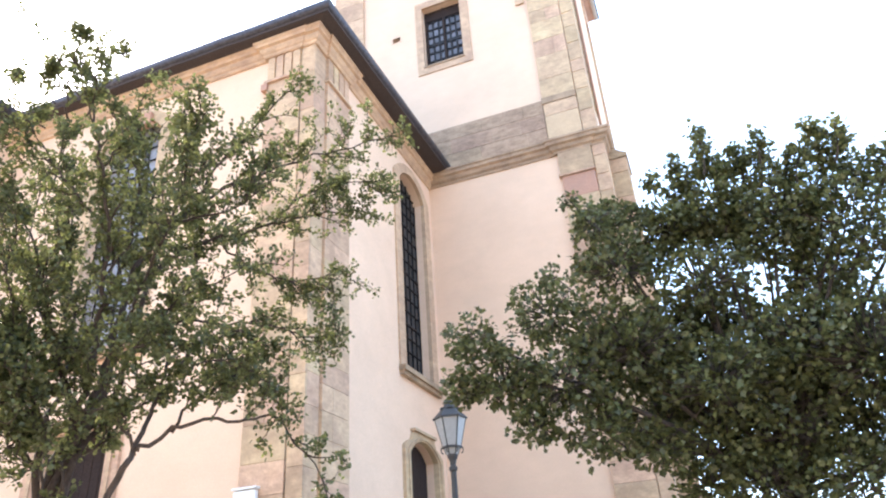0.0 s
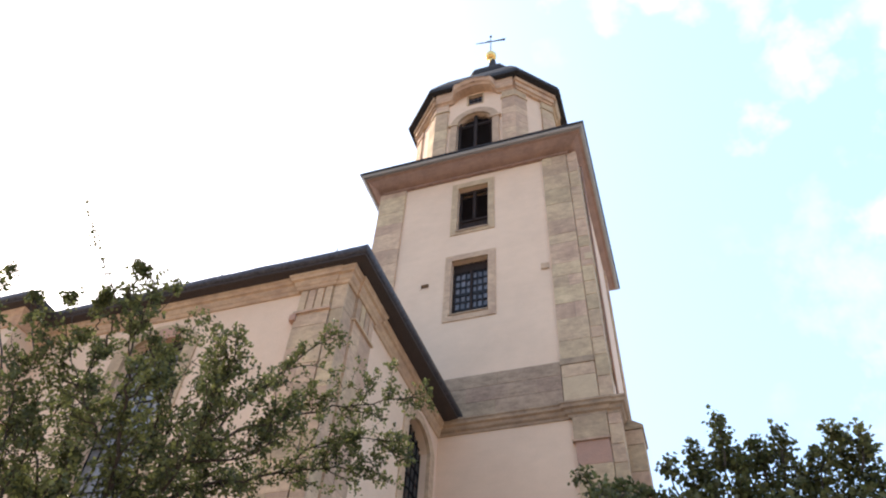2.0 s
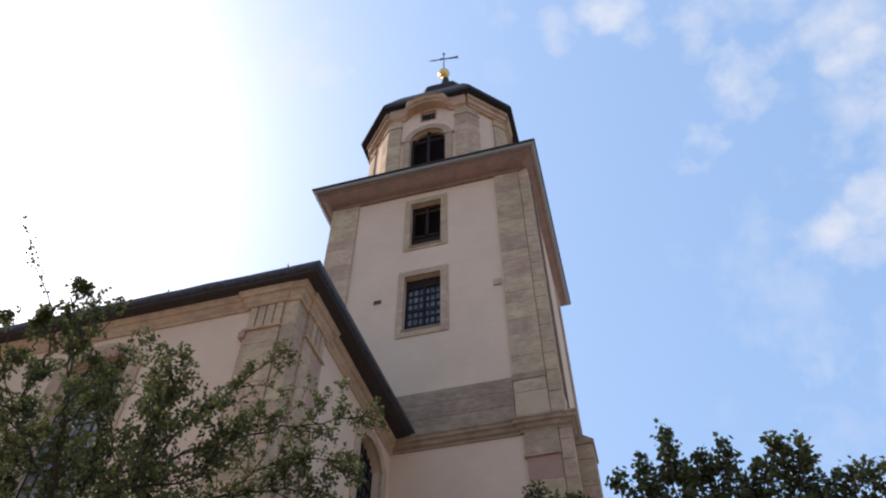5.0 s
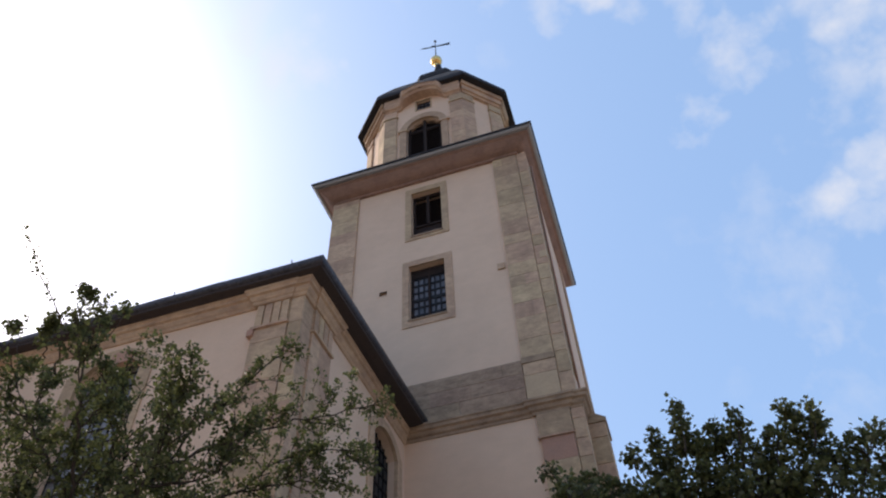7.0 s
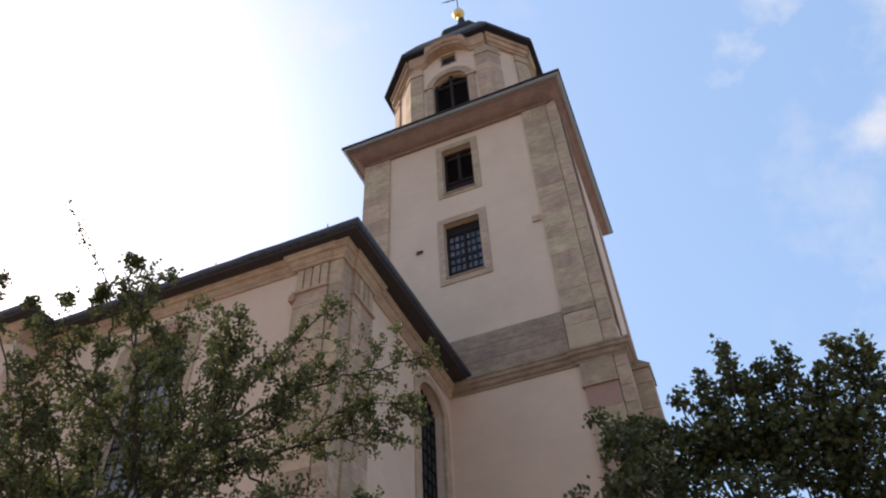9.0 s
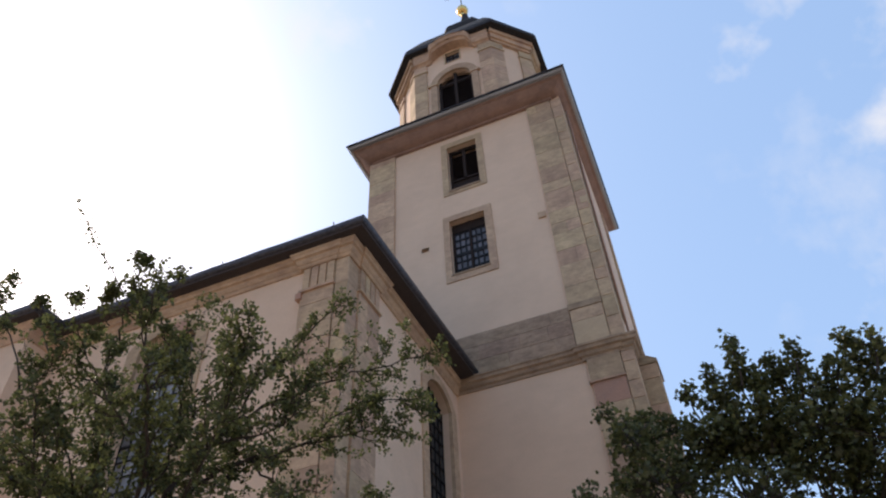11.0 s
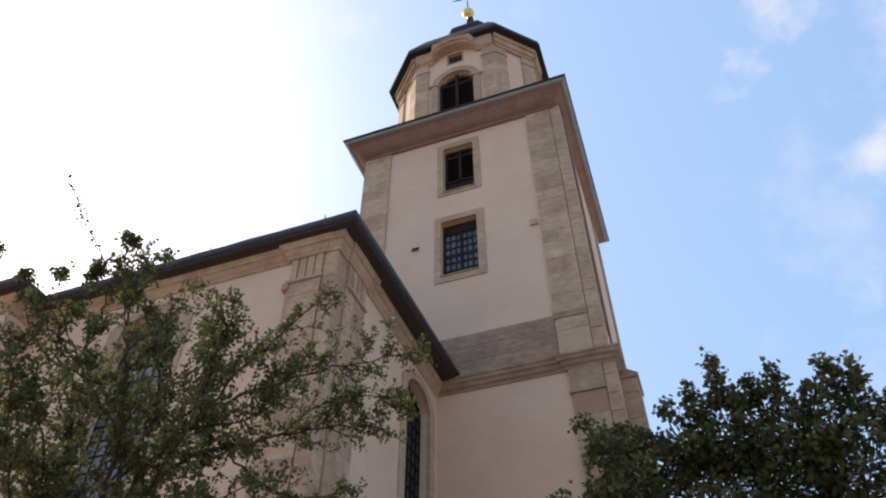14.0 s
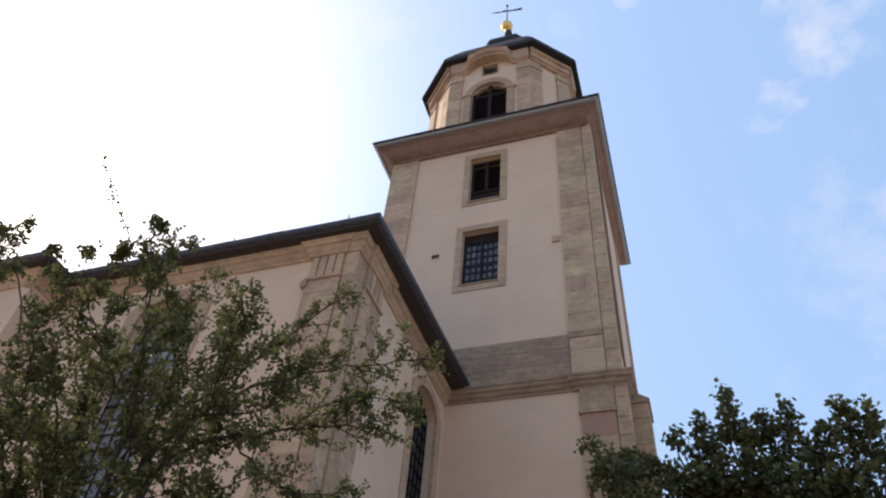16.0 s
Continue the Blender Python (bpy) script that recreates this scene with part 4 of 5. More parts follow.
def twig(p, d, length, radius, depth):
    """A crooked twig with leafy spurs on alternate sides, branching once or twice."""
    pts = [p]
    steps = 5
    for k in range(steps):
        d = (d + unit() * 0.3 + Vector((0, 0, 0.03))).normalized()
        pts.append(pts[-1] + d * length / steps)
    tube(TWIGS, pts, [radius * (1 - 0.15 * k) for k in range(steps + 1)], 4)
    for a, b in zip(pts, pts[1:]):
        way = (b - a).normalized()
        for _ in range(max(1, round((b - a).length / 0.02))):
            if TR.random() < 0.7:
                q = a.lerp(b, TR.random())
                side = (way * 0.4 + unit()).normalized()
                tip = q + side * TR.uniform(0.008, 0.03)
                rosette(tip, side)
        if depth and TR.random() < 0.8:
            twig(b, (way * 0.7 + unit() * 0.8).normalized(), length * TR.uniform(0.35, 0.6), radius * 0.65, depth - 1)
    rosette(pts[-1], d, 0.019, 6)


def limb(pts, r0, r1, start=0.3, count=14, length=0.3, name="limb"):
    if pts[0][2] < 2.2:
        pts = [(-2.25 + (pts[0][0] + 2.25) * 0.35, 2.2, 1.4)] + list(pts)
    line = bend(pts, 4)
    n = len(line)
    wob = [p + unit() * 0.014 for p in line]
    part(name, tube(bmesh.new(), wob, [(r0 + (r1 - r0) * (i / (n - 1)) ** 0.7) * 0.72 for i in range(n)], 7), BARK, small_tree, smooth=True)
    for i in range(count):
        t = start + (1 - start) * (i + TR.random()) / count
        k = min(n - 2, int(t * (n - 1)))
        p = wob[k].lerp(wob[k + 1], TR.random())
        d = (wob[k + 1] - wob[k]).normalized()
        twig(p, (d * 0.9 + unit() * 0.7 + Vector((0, 0, 0.05))).normalized(), length * TR.uniform(0.35, 1.05), 0.004, 1)
    twig(wob[-1], (wob[-1] - wob[-3]).normalized(), length * 0.6, 0.004, 1)


part("trunk", tube(bmesh.new(), bend([(-2.26, 2.2, 0.0), (-2.28, 2.2, 0.5), (-2.24, 2.22, 1.0), (-2.25, 2.2, 1.5)], 3), [0.12, 0.1, 0.095, 0.09, 0.088, 0.085, 0.08, 0.078, 0.075, 0.06], 10), BARK, small_tree, "grey brown trunk", smooth=True)
limb([(-2.37, 2.15, 2.12), (-2.33, 2.1, 2.36), (-2.33, 2.0, 2.48), (-2.35, 1.92, 2.61), (-2.41, 1.85, 2.78), (-2.48, 1.78, 2.98)], 0.026, 0.006, 0.35, 14, 0.23)
limb([(-2.37, 2.2, 2.15), (-2.31, 2.2, 2.37), (-2.25, 2.18, 2.54), (-2.21, 2.15, 2.73), (-2.16, 2.1, 2.95), (-2.13, 2.03, 3.15), (-2.12, 1.95, 3.36), (-2.15, 1.88, 3.58), (-2.19, 1.82, 3.81)], 0.03, 0.005, 0.3, 24, 0.23)
limb([(-2.34, 2.2, 2.15), (-2.27, 2.22, 2.42), (-2.22, 2.25, 2.69), (-2.25, 2.3, 3.02), (-2.21, 2.35, 3.21), (-2.14, 2.42, 3.35), (-2.09, 2.48, 3.47), (-2.02, 2.52, 3.68), (-1.88, 2.52, 3.83), (-1.65, 2.5, 4.01)], 0.032, 0.005, 0.35, 28, 0.23)
limb([(-2.09, 2.48, 3.47), (-1.97, 2.62, 3.64), (-1.78, 2.78, 3.8), (-1.55, 2.9, 3.9), (-1.28, 2.98, 3.94)], 0.014, 0.004, 0.15, 19, 0.23)
limb([(-2.31, 2.2, 2.15), (-2.31, 2.3, 2.48), (-2.34, 2.42, 2.82), (-2.33, 2.55, 3.22), (-2.24, 2.68, 3.39), (-2.12, 2.8, 3.47), (-1.96, 2.92, 3.55), (-1.76, 3.05, 3.63), (-1.56, 3.12, 3.63)], 0.03, 0.004, 0.38, 28, 0.23)
limb([(-2.17, 2.74, 3.43), (-2.07, 2.85, 3.32), (-1.93, 2.95, 3.25), (-1.79, 3.02, 3.22), (-1.67, 3.08, 3.23), (-1.68, 3.1, 2.99)], 0.01, 0.003, 0.15, 16, 0.23)
limb([(-1.96, 2.92, 3.55), (-1.84, 3.05, 3.78), (-1.62, 3.1, 3.84), (-1.46, 3.12, 3.76)], 0.01, 0.003, 0.15, 12, 0.23)
limb([(-2.28, 2.2, 2.16), (-2.29, 2.35, 2.45), (-2.39, 2.5, 2.75), (-2.4, 2.62, 2.92), (-2.3, 2.75, 3.02), (-2.14, 2.85, 3.0), (-1.95, 2.95, 2.99), (-1.77, 3.0, 2.9)], 0.026, 0.004, 0.4, 20, 0.23)
limb([(-2.4, 2.62, 2.92), (-2.33, 2.7, 3.11), (-2.27, 2.72, 3.28), (-2.29, 2.75, 3.44)], 0.01, 0.003, 0.15, 9, 0.23)
limb([(-2.03, 2.15, 2.08), (-1.97, 2.18, 2.23), (-1.99, 2.25, 2.39), (-1.98, 2.3, 2.54), (-2.0, 2.35, 2.73), (-1.87, 2.42, 2.63)], 0.024, 0.004, 0.55, 7, 0.17)
limb([(-1.97, 2.18, 2.23), (-1.88, 2.25, 2.32), (-1.74, 2.32, 2.35), (-1.62, 2.4, 2.34), (-1.55, 2.45, 2.36), (-1.48, 2.5, 2.23), (-1.38, 2.52, 2.12)], 0.014, 0.003, 0.3, 7, 0.17)
limb([(-1.88, 2.25, 2.32), (-1.83, 2.35, 2.46), (-1.72, 2.45, 2.56), (-1.65, 2.5, 2.49)], 0.01, 0.003, 0.15, 7, 0.17)
limb([(-2.31, 2.2, 2.37), (-2.3, 2.1, 2.57), (-2.31, 2.0, 2.77), (-2.36, 1.92, 3.02), (-2.44, 1.85, 3.26)], 0.018, 0.004, 0.15, 16, 0.23)
limb([(-2.16, 2.05, 3.15), (-2.28, 2.0, 3.31), (-2.4, 1.94, 3.47), (-2.48, 1.88, 3.62)], 0.01, 0.003, 0.15, 11, 0.23)
limb([(-2.33, 2.1, 2.36), (-2.51, 2.3, 2.71), (-2.66, 2.4, 3.04), (-2.84, 2.45, 3.41), (-3.08, 2.5, 3.84), (-3.12, 2.5, 4.2)], 0.016, 0.004, 0.3, 30, 0.23)
limb([(-2.34, 2.1, 2.4), (-2.33, 1.95, 2.41), (-2.39, 1.85, 2.45), (-2.5, 1.8, 2.56)], 0.014, 0.004, 0.15, 8, 0.23)
limb([(-2.35, 1.92, 2.61), (-2.38, 1.85, 2.87), (-2.49, 1.8, 3.17), (-2.61, 1.78, 3.46)], 0.01, 0.003, 0.15, 16, 0.23)
limb([(-2.22, 2.25, 2.69), (-2.04, 2.15, 2.86), (-1.84, 2.05, 3.02), (-1.71, 1.98, 3.25), (-1.65, 1.95, 3.49)], 0.01, 0.003, 0.15, 19, 0.23)
limb([(-2.21, 2.35, 3.21), (-2.18, 2.3, 3.44), (-2.23, 2.25, 3.71), (-2.27, 2.2, 3.89)], 0.01, 0.003, 0.15, 12, 0.23)
limb([(-2.34, 2.42, 2.82), (-2.0, 2.3, 2.86), (-1.78, 2.3, 2.92), (-1.66, 2.35, 2.99)], 0.01, 0.003, 0.15, 8, 0.23)
limb([(-2.14, 2.42, 3.35), (-1.89, 2.35, 3.3), (-1.72, 2.35, 3.31), (-1.64, 2.4, 3.49)], 0.01, 0.003, 0.15, 11, 0.23)
limb([(-2.66, 2.4, 3.04), (-2.98, 2.4, 3.29), (-3.19, 2.35, 3.45), (-3.4, 2.3, 3.54)], 0.01, 0.003, 0.15, 16, 0.23)
limb([(-2.21, 2.15, 2.73), (-2.32, 2.05, 2.65), (-2.42, 1.98, 2.78)], 0.01, 0.003, 0.15, 7, 0.23)
limb([(-2.29, 2.35, 2.45), (-2.04, 2.5, 2.56), (-1.88, 2.55, 2.57)], 0.01, 0.003, 0.15, 7, 0.17)
limb([(-2.3, 2.1, 2.15), (-2.3, 1.98, 2.25), (-2.35, 1.9, 2.32), (-2.43, 1.85, 2.34)], 0.012, 0.003, 0.1, 12, 0.2)
limb([(-2.37, 2.2, 2.21), (-2.69, 2.35, 2.46), (-3.0, 2.45, 2.79), (-3.3, 2.5, 3.09)], 0.014, 0.003, 0.15, 16, 0.22)
limb([(-2.31, 2.1, 2.27), (-2.27, 1.95, 2.38), (-2.28, 1.85, 2.54), (-2.33, 1.8, 2.61)], 0.012, 0.003, 0.1, 16, 0.2)
limb([(-2.27, 2.22, 2.42), (-2.27, 2.1, 2.48), (-2.3, 2.0, 2.48), (-2.36, 1.95, 2.49)], 0.01, 0.003, 0.1, 12, 0.18)
limb([(-2.31, 2.2, 2.29), (-2.25, 2.3, 2.32), (-2.23, 2.4, 2.5), (-2.26, 2.45, 2.71)], 0.012, 0.003, 0.1, 12, 0.2)
limb([(-1.97, 2.18, 2.23), (-1.98, 2.1, 2.35), (-2.01, 2.05, 2.46), (-1.94, 2.0, 2.6)], 0.01, 0.003, 0.1, 10, 0.2)
limb([(-2.21, 2.25, 2.64), (-1.92, 2.2, 2.66), (-1.78, 2.25, 2.56), (-1.64, 2.3, 2.55)], 0.01, 0.003, 0.1, 11, 0.18)
limb([(-1.98, 2.3, 2.54), (-1.92, 2.4, 2.71), (-1.8, 2.5, 2.77), (-1.69, 2.55, 2.69)], 0.009, 0.003, 0.1, 10, 0.18)
limb([(-2.22, 2.15, 2.15), (-2.28, 2.05, 2.2), (-2.32, 2.0, 2.16), (-2.4, 1.95, 2.18)], 0.01, 0.003, 0.1, 10, 0.18)
limb([(-2.28, 1.85, 3.62), (-2.23, 1.8, 3.76), (-2.18, 1.78, 3.87), (-2.18, 1.77, 3.96)], 0.007, 0.002, 0.2, 2, 0.07)
limb([(-2.43, 1.9, 3.77), (-2.43, 1.85, 3.87), (-2.4, 1.82, 3.92)], 0.006, 0.002, 0.2, 2, 0.07)
limb([(-2.53, 1.95, 3.7), (-2.65, 1.92, 3.89), (-2.73, 1.9, 4.04)], 0.006, 0.002, 0.2, 2, 0.07)
limb([(-2.7, 1.9, 3.65), (-2.84, 1.88, 3.88), (-2.91, 1.85, 4.04)], 0.007, 0.002, 0.2, 2, 0.07)
limb([(-2.78, 1.85, 3.51), (-3.0, 1.82, 3.88), (-3.21, 1.8, 4.12), (-3.16, 1.8, 4.22)], 0.008, 0.002, 0.2, 2, 0.07)
limb([(-2.26, 1.95, 3.69), (-2.19, 1.95, 3.87), (-2.12, 1.95, 4.0)], 0.006, 0.002, 0.2, 2, 0.07)
limb([(-2.83, 1.85, 3.34), (-3.07, 1.8, 3.68), (-3.25, 1.8, 4.02), (-3.31, 1.8, 4.21)], 0.01, 0.003, 0.2, 12, 0.14)
limb([(-2.28, 2.2, 2.52), (-2.54, 2.3, 2.82), (-2.77, 2.4, 3.18), (-2.83, 2.45, 3.54), (-3.03, 2.5, 3.98)], 0.011, 0.003, 0.15, 12, 0.2)
limb([(-2.21, 2.15, 2.73), (-2.32, 2.3, 2.99), (-2.43, 2.4, 3.31), (-2.58, 2.45, 3.67), (-2.66, 2.5, 4.01)], 0.011, 0.003, 0.15, 12, 0.2)
limb([(-2.16, 2.1, 2.95), (-2.12, 2.15, 3.14), (-2.12, 2.15, 3.4), (-2.16, 2.1, 3.62)], 0.009, 0.003, 0.15, 8, 0.18)
limb([(-2.3, 2.1, 2.57), (-2.63, 2.2, 2.96), (-2.93, 2.3, 3.39), (-3.01, 2.35, 3.77)], 0.01, 0.003, 0.15, 10, 0.2)
limb([(-2.12, 1.95, 3.36), (-2.08, 1.98, 3.54), (-2.18, 1.95, 3.77), (-2.22, 1.95, 3.92)], 0.007, 0.003, 0.1, 4, 0.14)
limb([(-2.21, 2.35, 3.21), (-2.28, 2.5, 3.58), (-2.25, 2.6, 3.84), (-2.37, 2.65, 4.13)], 0.009, 0.003, 0.15, 7, 0.18)
shoot = [Vector(p) for p in ((-2.13, 1.68, 3.7), (-2.14, 1.6, 3.77), (-2.31, 1.6, 3.99), (-2.456, 1.6, 4.22), (-2.614, 1.6, 4.45))]
tube(TWIGS, shoot, [0.0035, 0.003, 0.0025, 0.002, 0.0015], 4)
for a, b in zip(shoot[1:], shoot[2:]):
    for k in range(9):
        rosette(a.lerp(b, (k + TR.random()) / 9), unit(), 0.017, 3)
tagged(part("branchwork", TWIGS, BARK, small_tree, "thin crooked twigs"), kind="stuff")
me = leaf_mesh("crown", L_PLACE, L_WAY, L_SIZE, ROUND)
me.materials.append(LEAF)
crown = new("crown", me)
crown.parent = small_tree
tagged(crown, "many small green leaves with gaps", kind="stuff")

# broad maple before the tower
maple = tagged(new("maple_tree"), "broad dark green maple with dense foliage and upright shoots", "tree")
M_PLACE, M_WAY, M_SIZE = [], [], []
BASE = Vector((0.5, 6.95, 0.0))
FORK = Vector((0.52, 6.9, 2.35))
part("trunk", tube(bmesh.new(), bend([BASE, (0.46, 6.94, 0.8), (0.5, 6.9, 1.6), FORK], 3), [0.19, 0.165, 0.15, 0.14, 0.135, 0.13, 0.128, 0.125, 0.12, 0.115], 12), DARKBARK, maple, "dark maple trunk", smooth=True)
MT = bmesh.new()


def clump(x, y, z, r, tall=1.0, dense=1.0):
    """One bough: a limb from the fork to the clump, side twigs, and leaves held flat and outwards on them."""
    c = Vector((x + 0.055 * (x + 2.0), y, z + 0.025 * (x + 2.0)))
    way = (c - FORK)
    if x > 0.8 and z > 3.9:
        dense *= 0.78                           # the sunny side is thinner and lets the sky through
    elif z < 3.9:
        dense *= 1.4
    if r > 0.24:
        midp = FORK + way * 0.5 + Vector((0, 0, 0.12)) + unit() * 0.1
        line = bend([FORK, midp, c], 5)
        part("bough", tube(bmesh.new(), line, [0.034 * (1 - 0.08 * i) for i in range(len(line))], 6), DARKBARK, maple, smooth=True)
    else:
        foot = c - way.normalized() * 0.34 + unit() * 0.04
        tube(MT, bend([foot, (foot + c) / 2 + unit() * 0.03, c], 3), [0.012 - 0.0012 * i for i in range(7)], 5)
    n = int(130 * (r / 0.4) ** 1.7 * dense) + 4
    for _ in range(n):
        o = unit() * (nrng.random() ** 0.36)
        o = Vector((o.x * 1.05, o.y * 1.05, o.z * (0.8 * tall)))
        tip = c + o * r
        root = c + o * r * 0.35 - Vector((0, 0, 0.1 * r))
        if nrng.random() < 0.45:
            tube(MT, [root, (root + tip) / 2 + unit() * 0.02, tip], [0.008, 0.006, 0.003], 3)
        outw = (o.normalized() + Vector((0, 0, -0.15)))
        for _ in range(nrng.integers(5, 10)):
            M_PLACE.append(tip + Vector(nrng.normal(size=3)) * 0.03)
            M_WAY.append(outw.normalized() * 0.7 + unit() * 0.8)
            M_SIZE.append(0.05 * nrng.uniform(0.6, 1.3))


for item in ((-1.98, 6.07, 3.5, 0.2), (-1.87, 6.1, 3.91, 0.30), (-1.7, 6.25, 3.55, 0.36), (-1.22, 6.36, 4.14, 0.42), (-1.17, 6.37, 3.48, 0.48), (-1.44, 6.21, 3.07, 0.22), (-0.72, 6.45, 5.0, 0.25), (-0.58, 6.56, 4.53, 0.4), (-0.6, 6.56, 3.74, 0.52)):
    clump(*item)
for item in ((-0.92, 6.42, 3.0, 0.36), (-0.51, 6.56, 2.78, 0.26), (-0.06, 6.78, 4.88, 0.32), (0.27, 6.78, 4.95, 0.3), (0.12, 6.58, 4.2, 0.42), (0.01, 6.48, 3.24, 0.5)):
    clump(*item)
for item in ((0.82, 6.74, 4.78, 0.38), (0.67, 6.65, 3.5, 0.48), (0.47, 6.77, 2.85, 0.48), (1.57, 6.8, 4.98, 0.3), (1.35, 6.64, 4.5, 0.48), (1.18, 6.58, 3.28, 0.66), (1.85, 6.73, 5.0, 0.3), (1.89, 6.61, 4.06, 0.66)):
    clump(*item)
for item in ((1.83, 6.63, 3.11, 0.75), (1.09, 6.9, 2.64, 0.35), (0.25, 7.58, 4.3, 0.42), (1.2, 7.69, 4.43, 0.5), (-0.23, 7.38, 4.04, 0.5), (-0.85, 7.13, 4.0, 0.5), (0.45, 7.3, 3.2, 0.6), (1.2, 7.4, 3.3, 0.6), (-0.5, 7.2, 3.2, 0.5), (-0.05, 6.66, 2.72, 0.3), (0.2, 6.7, 2.42, 0.34), (-0.2, 6.9, 2.5, 0.3), (0.8, 6.6, 2.36, 0.36), (1.45, 6.7, 2.45, 0.42)):
    clump(*item)
for item in ((0.02, 6.88, 4.98, 0.26), (0.52, 6.86, 4.85, 0.3), (1.08, 6.79, 4.75, 0.3), (1.2, 6.98, 5.0, 0.25), (0.7, 6.8, 4.5, 0.34), (1.05, 6.9, 4.2, 0.36), (2.2, 6.8, 4.9, 0.4), (2.3, 6.8, 4.3, 0.6)):
    clump(*item)
for item in ((-0.09, 7.01, 4.07, 0.3), (0.38, 7.25, 4.0, 0.3), (0.88, 7.12, 3.91, 0.3), (1.15, 7.0, 3.66, 0.3), (-0.4, 7.0, 3.64, 0.3), (0.03, 7.27, 3.64, 0.3), (0.47, 7.17, 3.48, 0.3), (0.87, 7.04, 3.33, 0.3), (-0.25, 7.01, 3.22, 0.3), (0.2, 7.26, 3.2, 0.3), (0.62, 7.15, 3.07, 0.3)):
    clump(*item, 1.0, 0.9)
# boughs that carry the upper edge, then the ones that fill the crown below it
for item in ((-0.13, 6.72, 5.36, 0.12), (0.13, 6.84, 5.56, 0.12), (0.07, 6.96, 5.37, 0.16), (0.21, 6.77, 5.3, 0.14), (0.4, 6.88, 5.92, 0.09), (0.39, 6.7, 5.62, 0.11), (0.38, 6.82, 5.48, 0.16), (0.5, 6.94, 5.48, 0.13), (0.51, 6.75, 5.28, 0.15), (0.7, 6.86, 5.48, 0.16)):
    clump(item[0], item[1], item[2] + 0.06, item[3] * 0.64, 1.9, 2.2)
for item in ((0.9, 6.65, 5.54, 0.11), (0.87, 6.77, 5.41, 0.16), (0.75, 6.91, 5.28, 0.2), (0.92, 6.7, 5.1, 0.16), (1.07, 6.8, 5.18, 0.16), (1.17, 6.6, 5.2, 0.17), (1.33, 6.69, 5.52, 0.11), (1.39, 6.8, 5.41, 0.17), (1.5, 6.59, 5.34, 0.18), (1.45, 6.73, 5.14, 0.25)):
    clump(item[0], item[1], item[2] + 0.04, item[3] * 0.66, 1.8, 2.1)
for item in ((-0.93, 6.66, 5.45, 0.09), (-0.82, 6.8, 5.26, 0.15), (-0.6, 6.94, 5.34, 0.17), (-0.66, 6.75, 5.07, 0.2), (-0.41, 6.89, 5.17, 0.2), (-0.47, 6.71, 4.8, 0.24), (-0.18, 6.84, 5.1, 0.17), (0.16, 6.95, 5.23, 0.2), (-0.18, 6.78, 4.86, 0.22), (0.14, 6.9, 4.96, 0.22), (0.4, 6.7, 5.07, 0.22), (0.39, 6.82, 4.84, 0.23)):
    clump(*item[:3], item[3] * 0.9, 1.0, 0.9)
for item in ((0.66, 6.92, 5.07, 0.24), (0.66, 6.74, 4.71, 0.22), (0.89, 6.83, 4.96, 0.23), (1.14, 6.61, 4.87, 0.22), (1.19, 6.72, 4.64, 0.2), (0.94, 6.88, 4.72, 0.22), (-0.03, 6.78, 4.66, 0.22), (0.28, 6.89, 4.59, 0.22), (0.62, 6.68, 4.43, 0.2), (1.0, 6.75, 4.39, 0.22), (-0.74, 6.93, 4.81, 0.22), (-0.39, 6.77, 4.62, 0.22), (-1.23, 6.8, 4.71, 0.12), (-0.93, 6.66, 4.68, 0.15)):
    clump(*item[:3], item[3] * 0.9, 1.0, 0.7)
tagged(part("branchwork", MT, DARKBARK, maple), kind="stuff")
me = leaf_mesh("crown", M_PLACE, M_WAY, M_SIZE, LOBED, 0.15)
me.materials.append(MAPLE)
crown = new("crown", me)
crown.parent = maple
tagged(crown, "dense dark green lobed leaves", kind="stuff")

# ---- sandstone blocks ----
ashlar(fp, -6.135, -5.43, NAVE_Y - 0.07, NAVE_Y - 0.004, 0.0, PIL_TOP, 0.34, 0.62, split=0.5)
ashlar(cp, -5.41, -5.15, NAVE_Y - 0.05, NAVE_Y - 0.004, 0.0, PIL_TOP, 0.34, 0.62, split=0.0)
ashlar(cp, -5.21, -5.15, NAVE_Y + 0.0, 8.87, 0.0, PIL_TOP, 0.34, 0.62, split=0.0)
ashlar(sp, NAVE_X + 0.004, NAVE_X + 0.06, 8.88, 9.70, 0.0, PIL_TOP, 0.34, 0.62, split=0.5, along="y")
ashlar(tp, -2.04, -1.235, TOWER_Y - 0.06, TOWER_Y - 0.004, 12.79, 21.3, 0.4, 0.85, split=0.2)
ashlar(tq, -1.215, TX1 + 0.02, TOWER_Y - 0.035, TOWER_Y + 0.5, 12.79, 21.3, 0.36, 0.8, split=0.0)
ashlar(tl, TX0 - 0.0, -6.88, TOWER_Y - 0.06, TOWER_Y - 0.004, 12.79, 21.3, 0.4, 0.85, split=0.2)
ashlar(rs, TX1 - 0.04, TX1 + 0.05, TOWER_Y + 0.58, TOWER_Y + 1.35, 12.79, 21.3, 0.36, 0.7, split=0.3, along="y")
ashlar(lq, -1.105, -0.82, TOWER_Y - 0.05, TOWER_Y + 0.5, 0.0, 11.07, 0.36, 0.7, split=0.0)
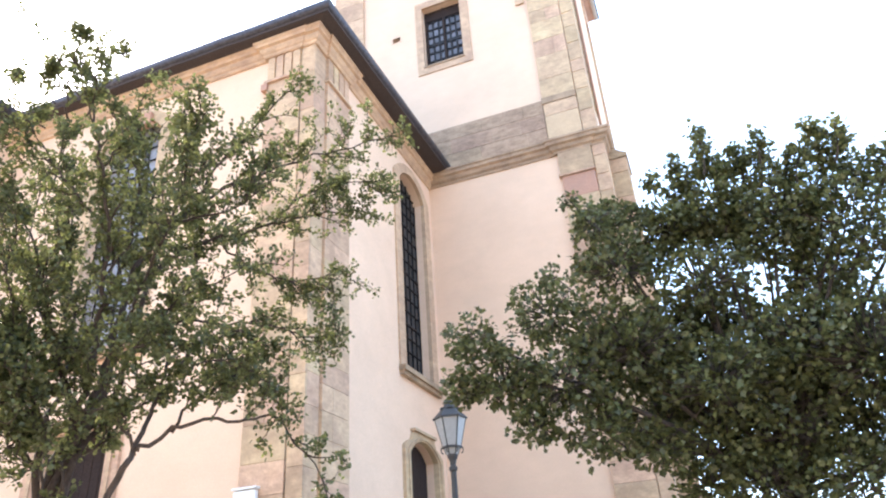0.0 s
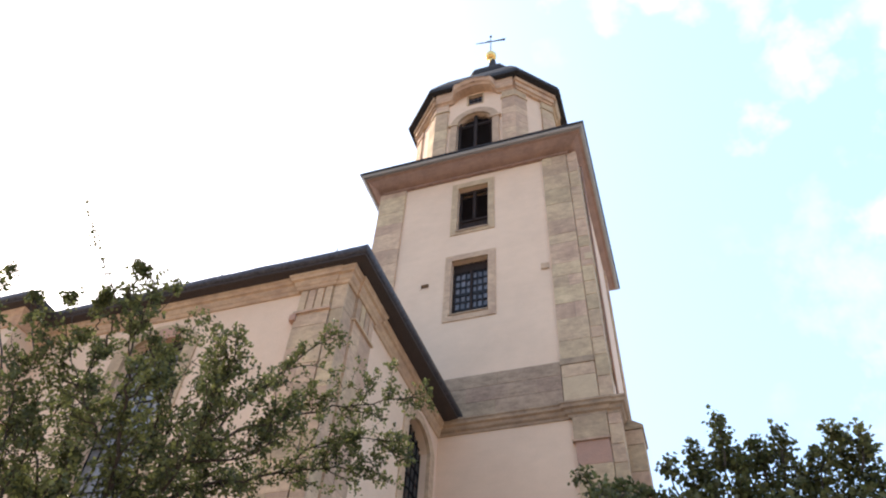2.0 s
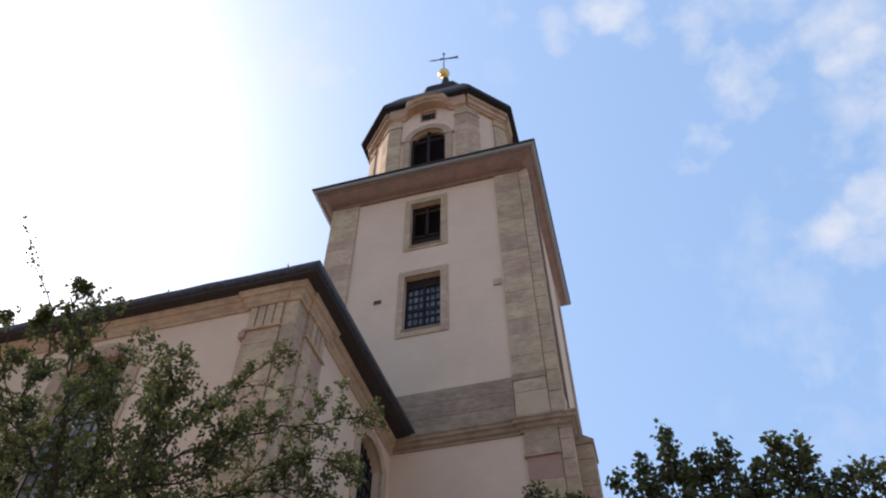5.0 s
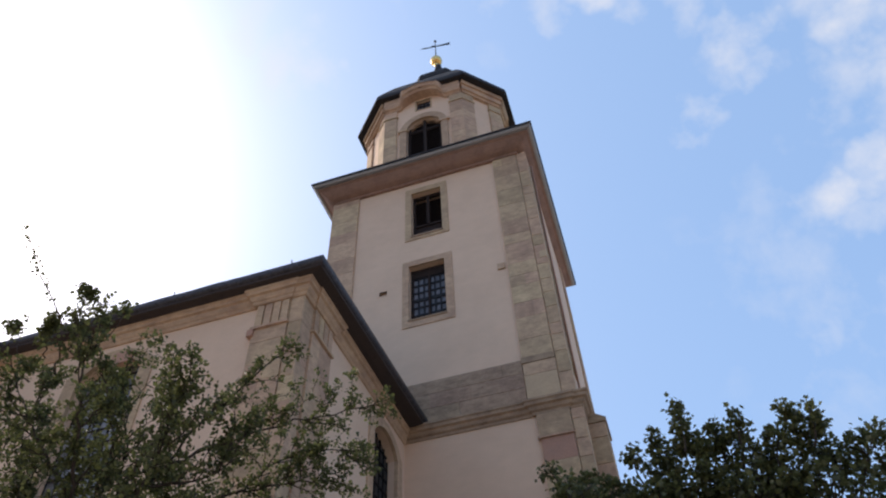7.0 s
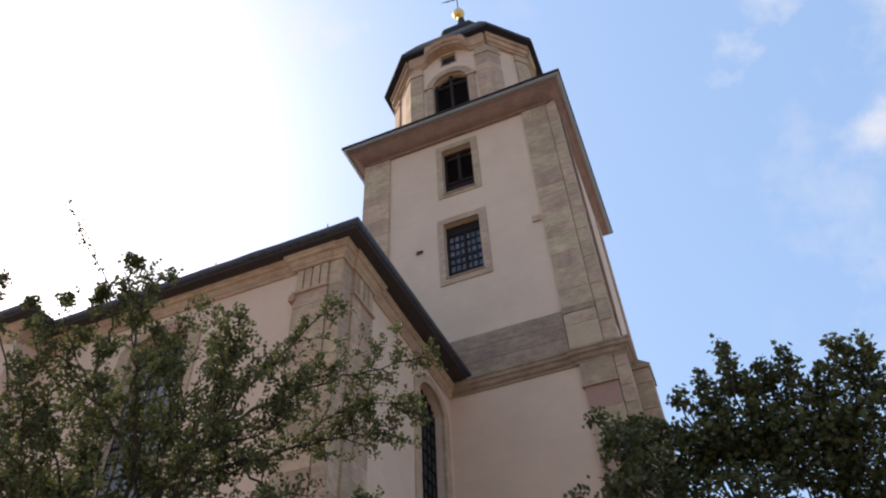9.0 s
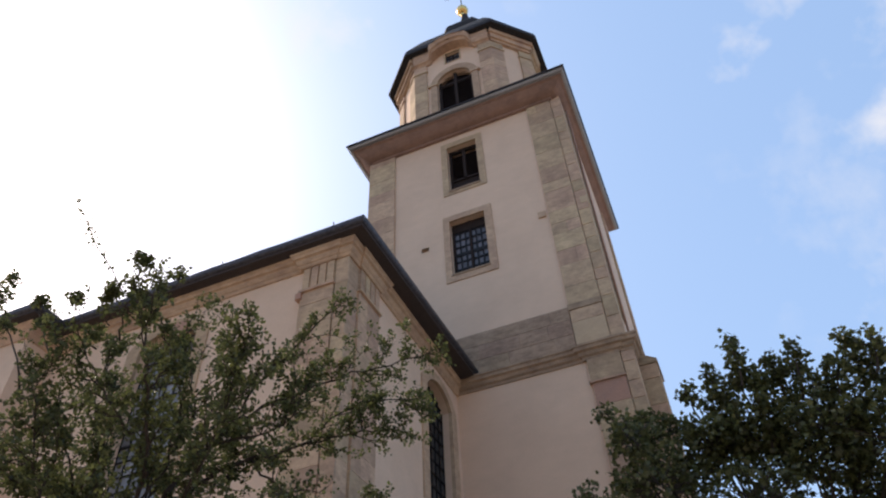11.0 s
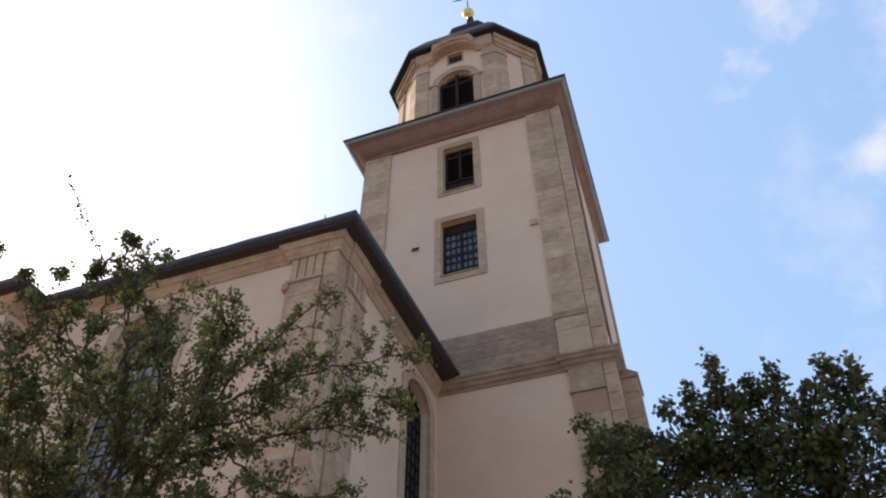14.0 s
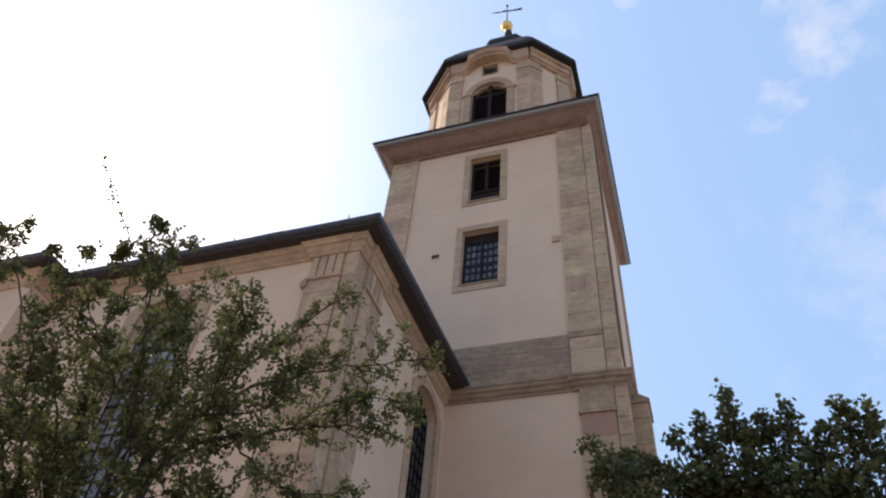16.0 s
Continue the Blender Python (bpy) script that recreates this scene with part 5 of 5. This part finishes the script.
ashlar(lp, -1.89, -1.12, TOWER_Y - 0.085, TOWER_Y - 0.004, 0.0, 9.84, 0.36, 0.7, split=0.4)
stone(lp, REDSTONE, -1.88, -1.13, TOWER_Y - 0.075, TOWER_Y - 0.004, 9.85, 10.42, "red sandstone block")
stone(lp, SANDSTONE, -1.94, -1.1, TOWER_Y - 0.12, TOWER_Y - 0.004, 10.43, 10.48)
stone(lp, SANDSTONE, -1.9, -1.12, TOWER_Y - 0.095, TOWER_Y - 0.004, 10.49, 11.06)
stone(tp, GREYSTONE, -2.06, -1.225, TOWER_Y - 0.09, TOWER_Y - 0.004, 12.6, 12.78)
stone(tp, PALESTONE, -2.04, -1.235, TOWER_Y - 0.07, TOWER_Y - 0.004, 11.51, 12.22, "pale new sandstone block")
stone(tp, SANDSTONE, -2.04, -1.235, TOWER_Y - 0.07, TOWER_Y - 0.004, 12.23, 12.59)
stone(tq, SANDSTONE, -1.215, TX1 + 0.03, TOWER_Y - 0.045, TOWER_Y + 0.5, 11.51, 12.13)
stone(tq, SANDSTONE, -1.215, TX1 + 0.03, TOWER_Y - 0.045, TOWER_Y + 0.5, 12.14, 12.78)
stone(tq, PALESTONE, -1.1, TX1 + 0.035, TOWER_Y - 0.05, TOWER_Y + 0.5, 16.15, 16.42, "pale replacement stone")
ashlar(lb, -0.836, -0.43, TOWER_Y + 0.6, TOWER_Y + 1.5, 0.0, 10.98, 0.4, 0.7, split=0.3, along="y")
row = 11.51
for h in (0.40, 0.43, 0.39):
    x = TX0 + 0.1
    while x < -2.1:
        x1 = min(-2.06, x + rng.uniform(0.7, 1.3))
        if -2.06 - x1 < 0.35:
            x1 = -2.06
        stone(band, GREYSTONE, x + 0.003, x1 - 0.003, TOWER_Y - 0.05, TOWER_Y - 0.004, row + 0.003, row + h - 0.003)
        x = x1
    row += h + 0.003
ashlar(rs, TX1 + SKEW - 0.1, TX1 + SKEW + 0.06, TBACK - 0.9, TBACK + 0.02, 11.5, 21.3, 0.4, 0.7, split=0.2, along="y")
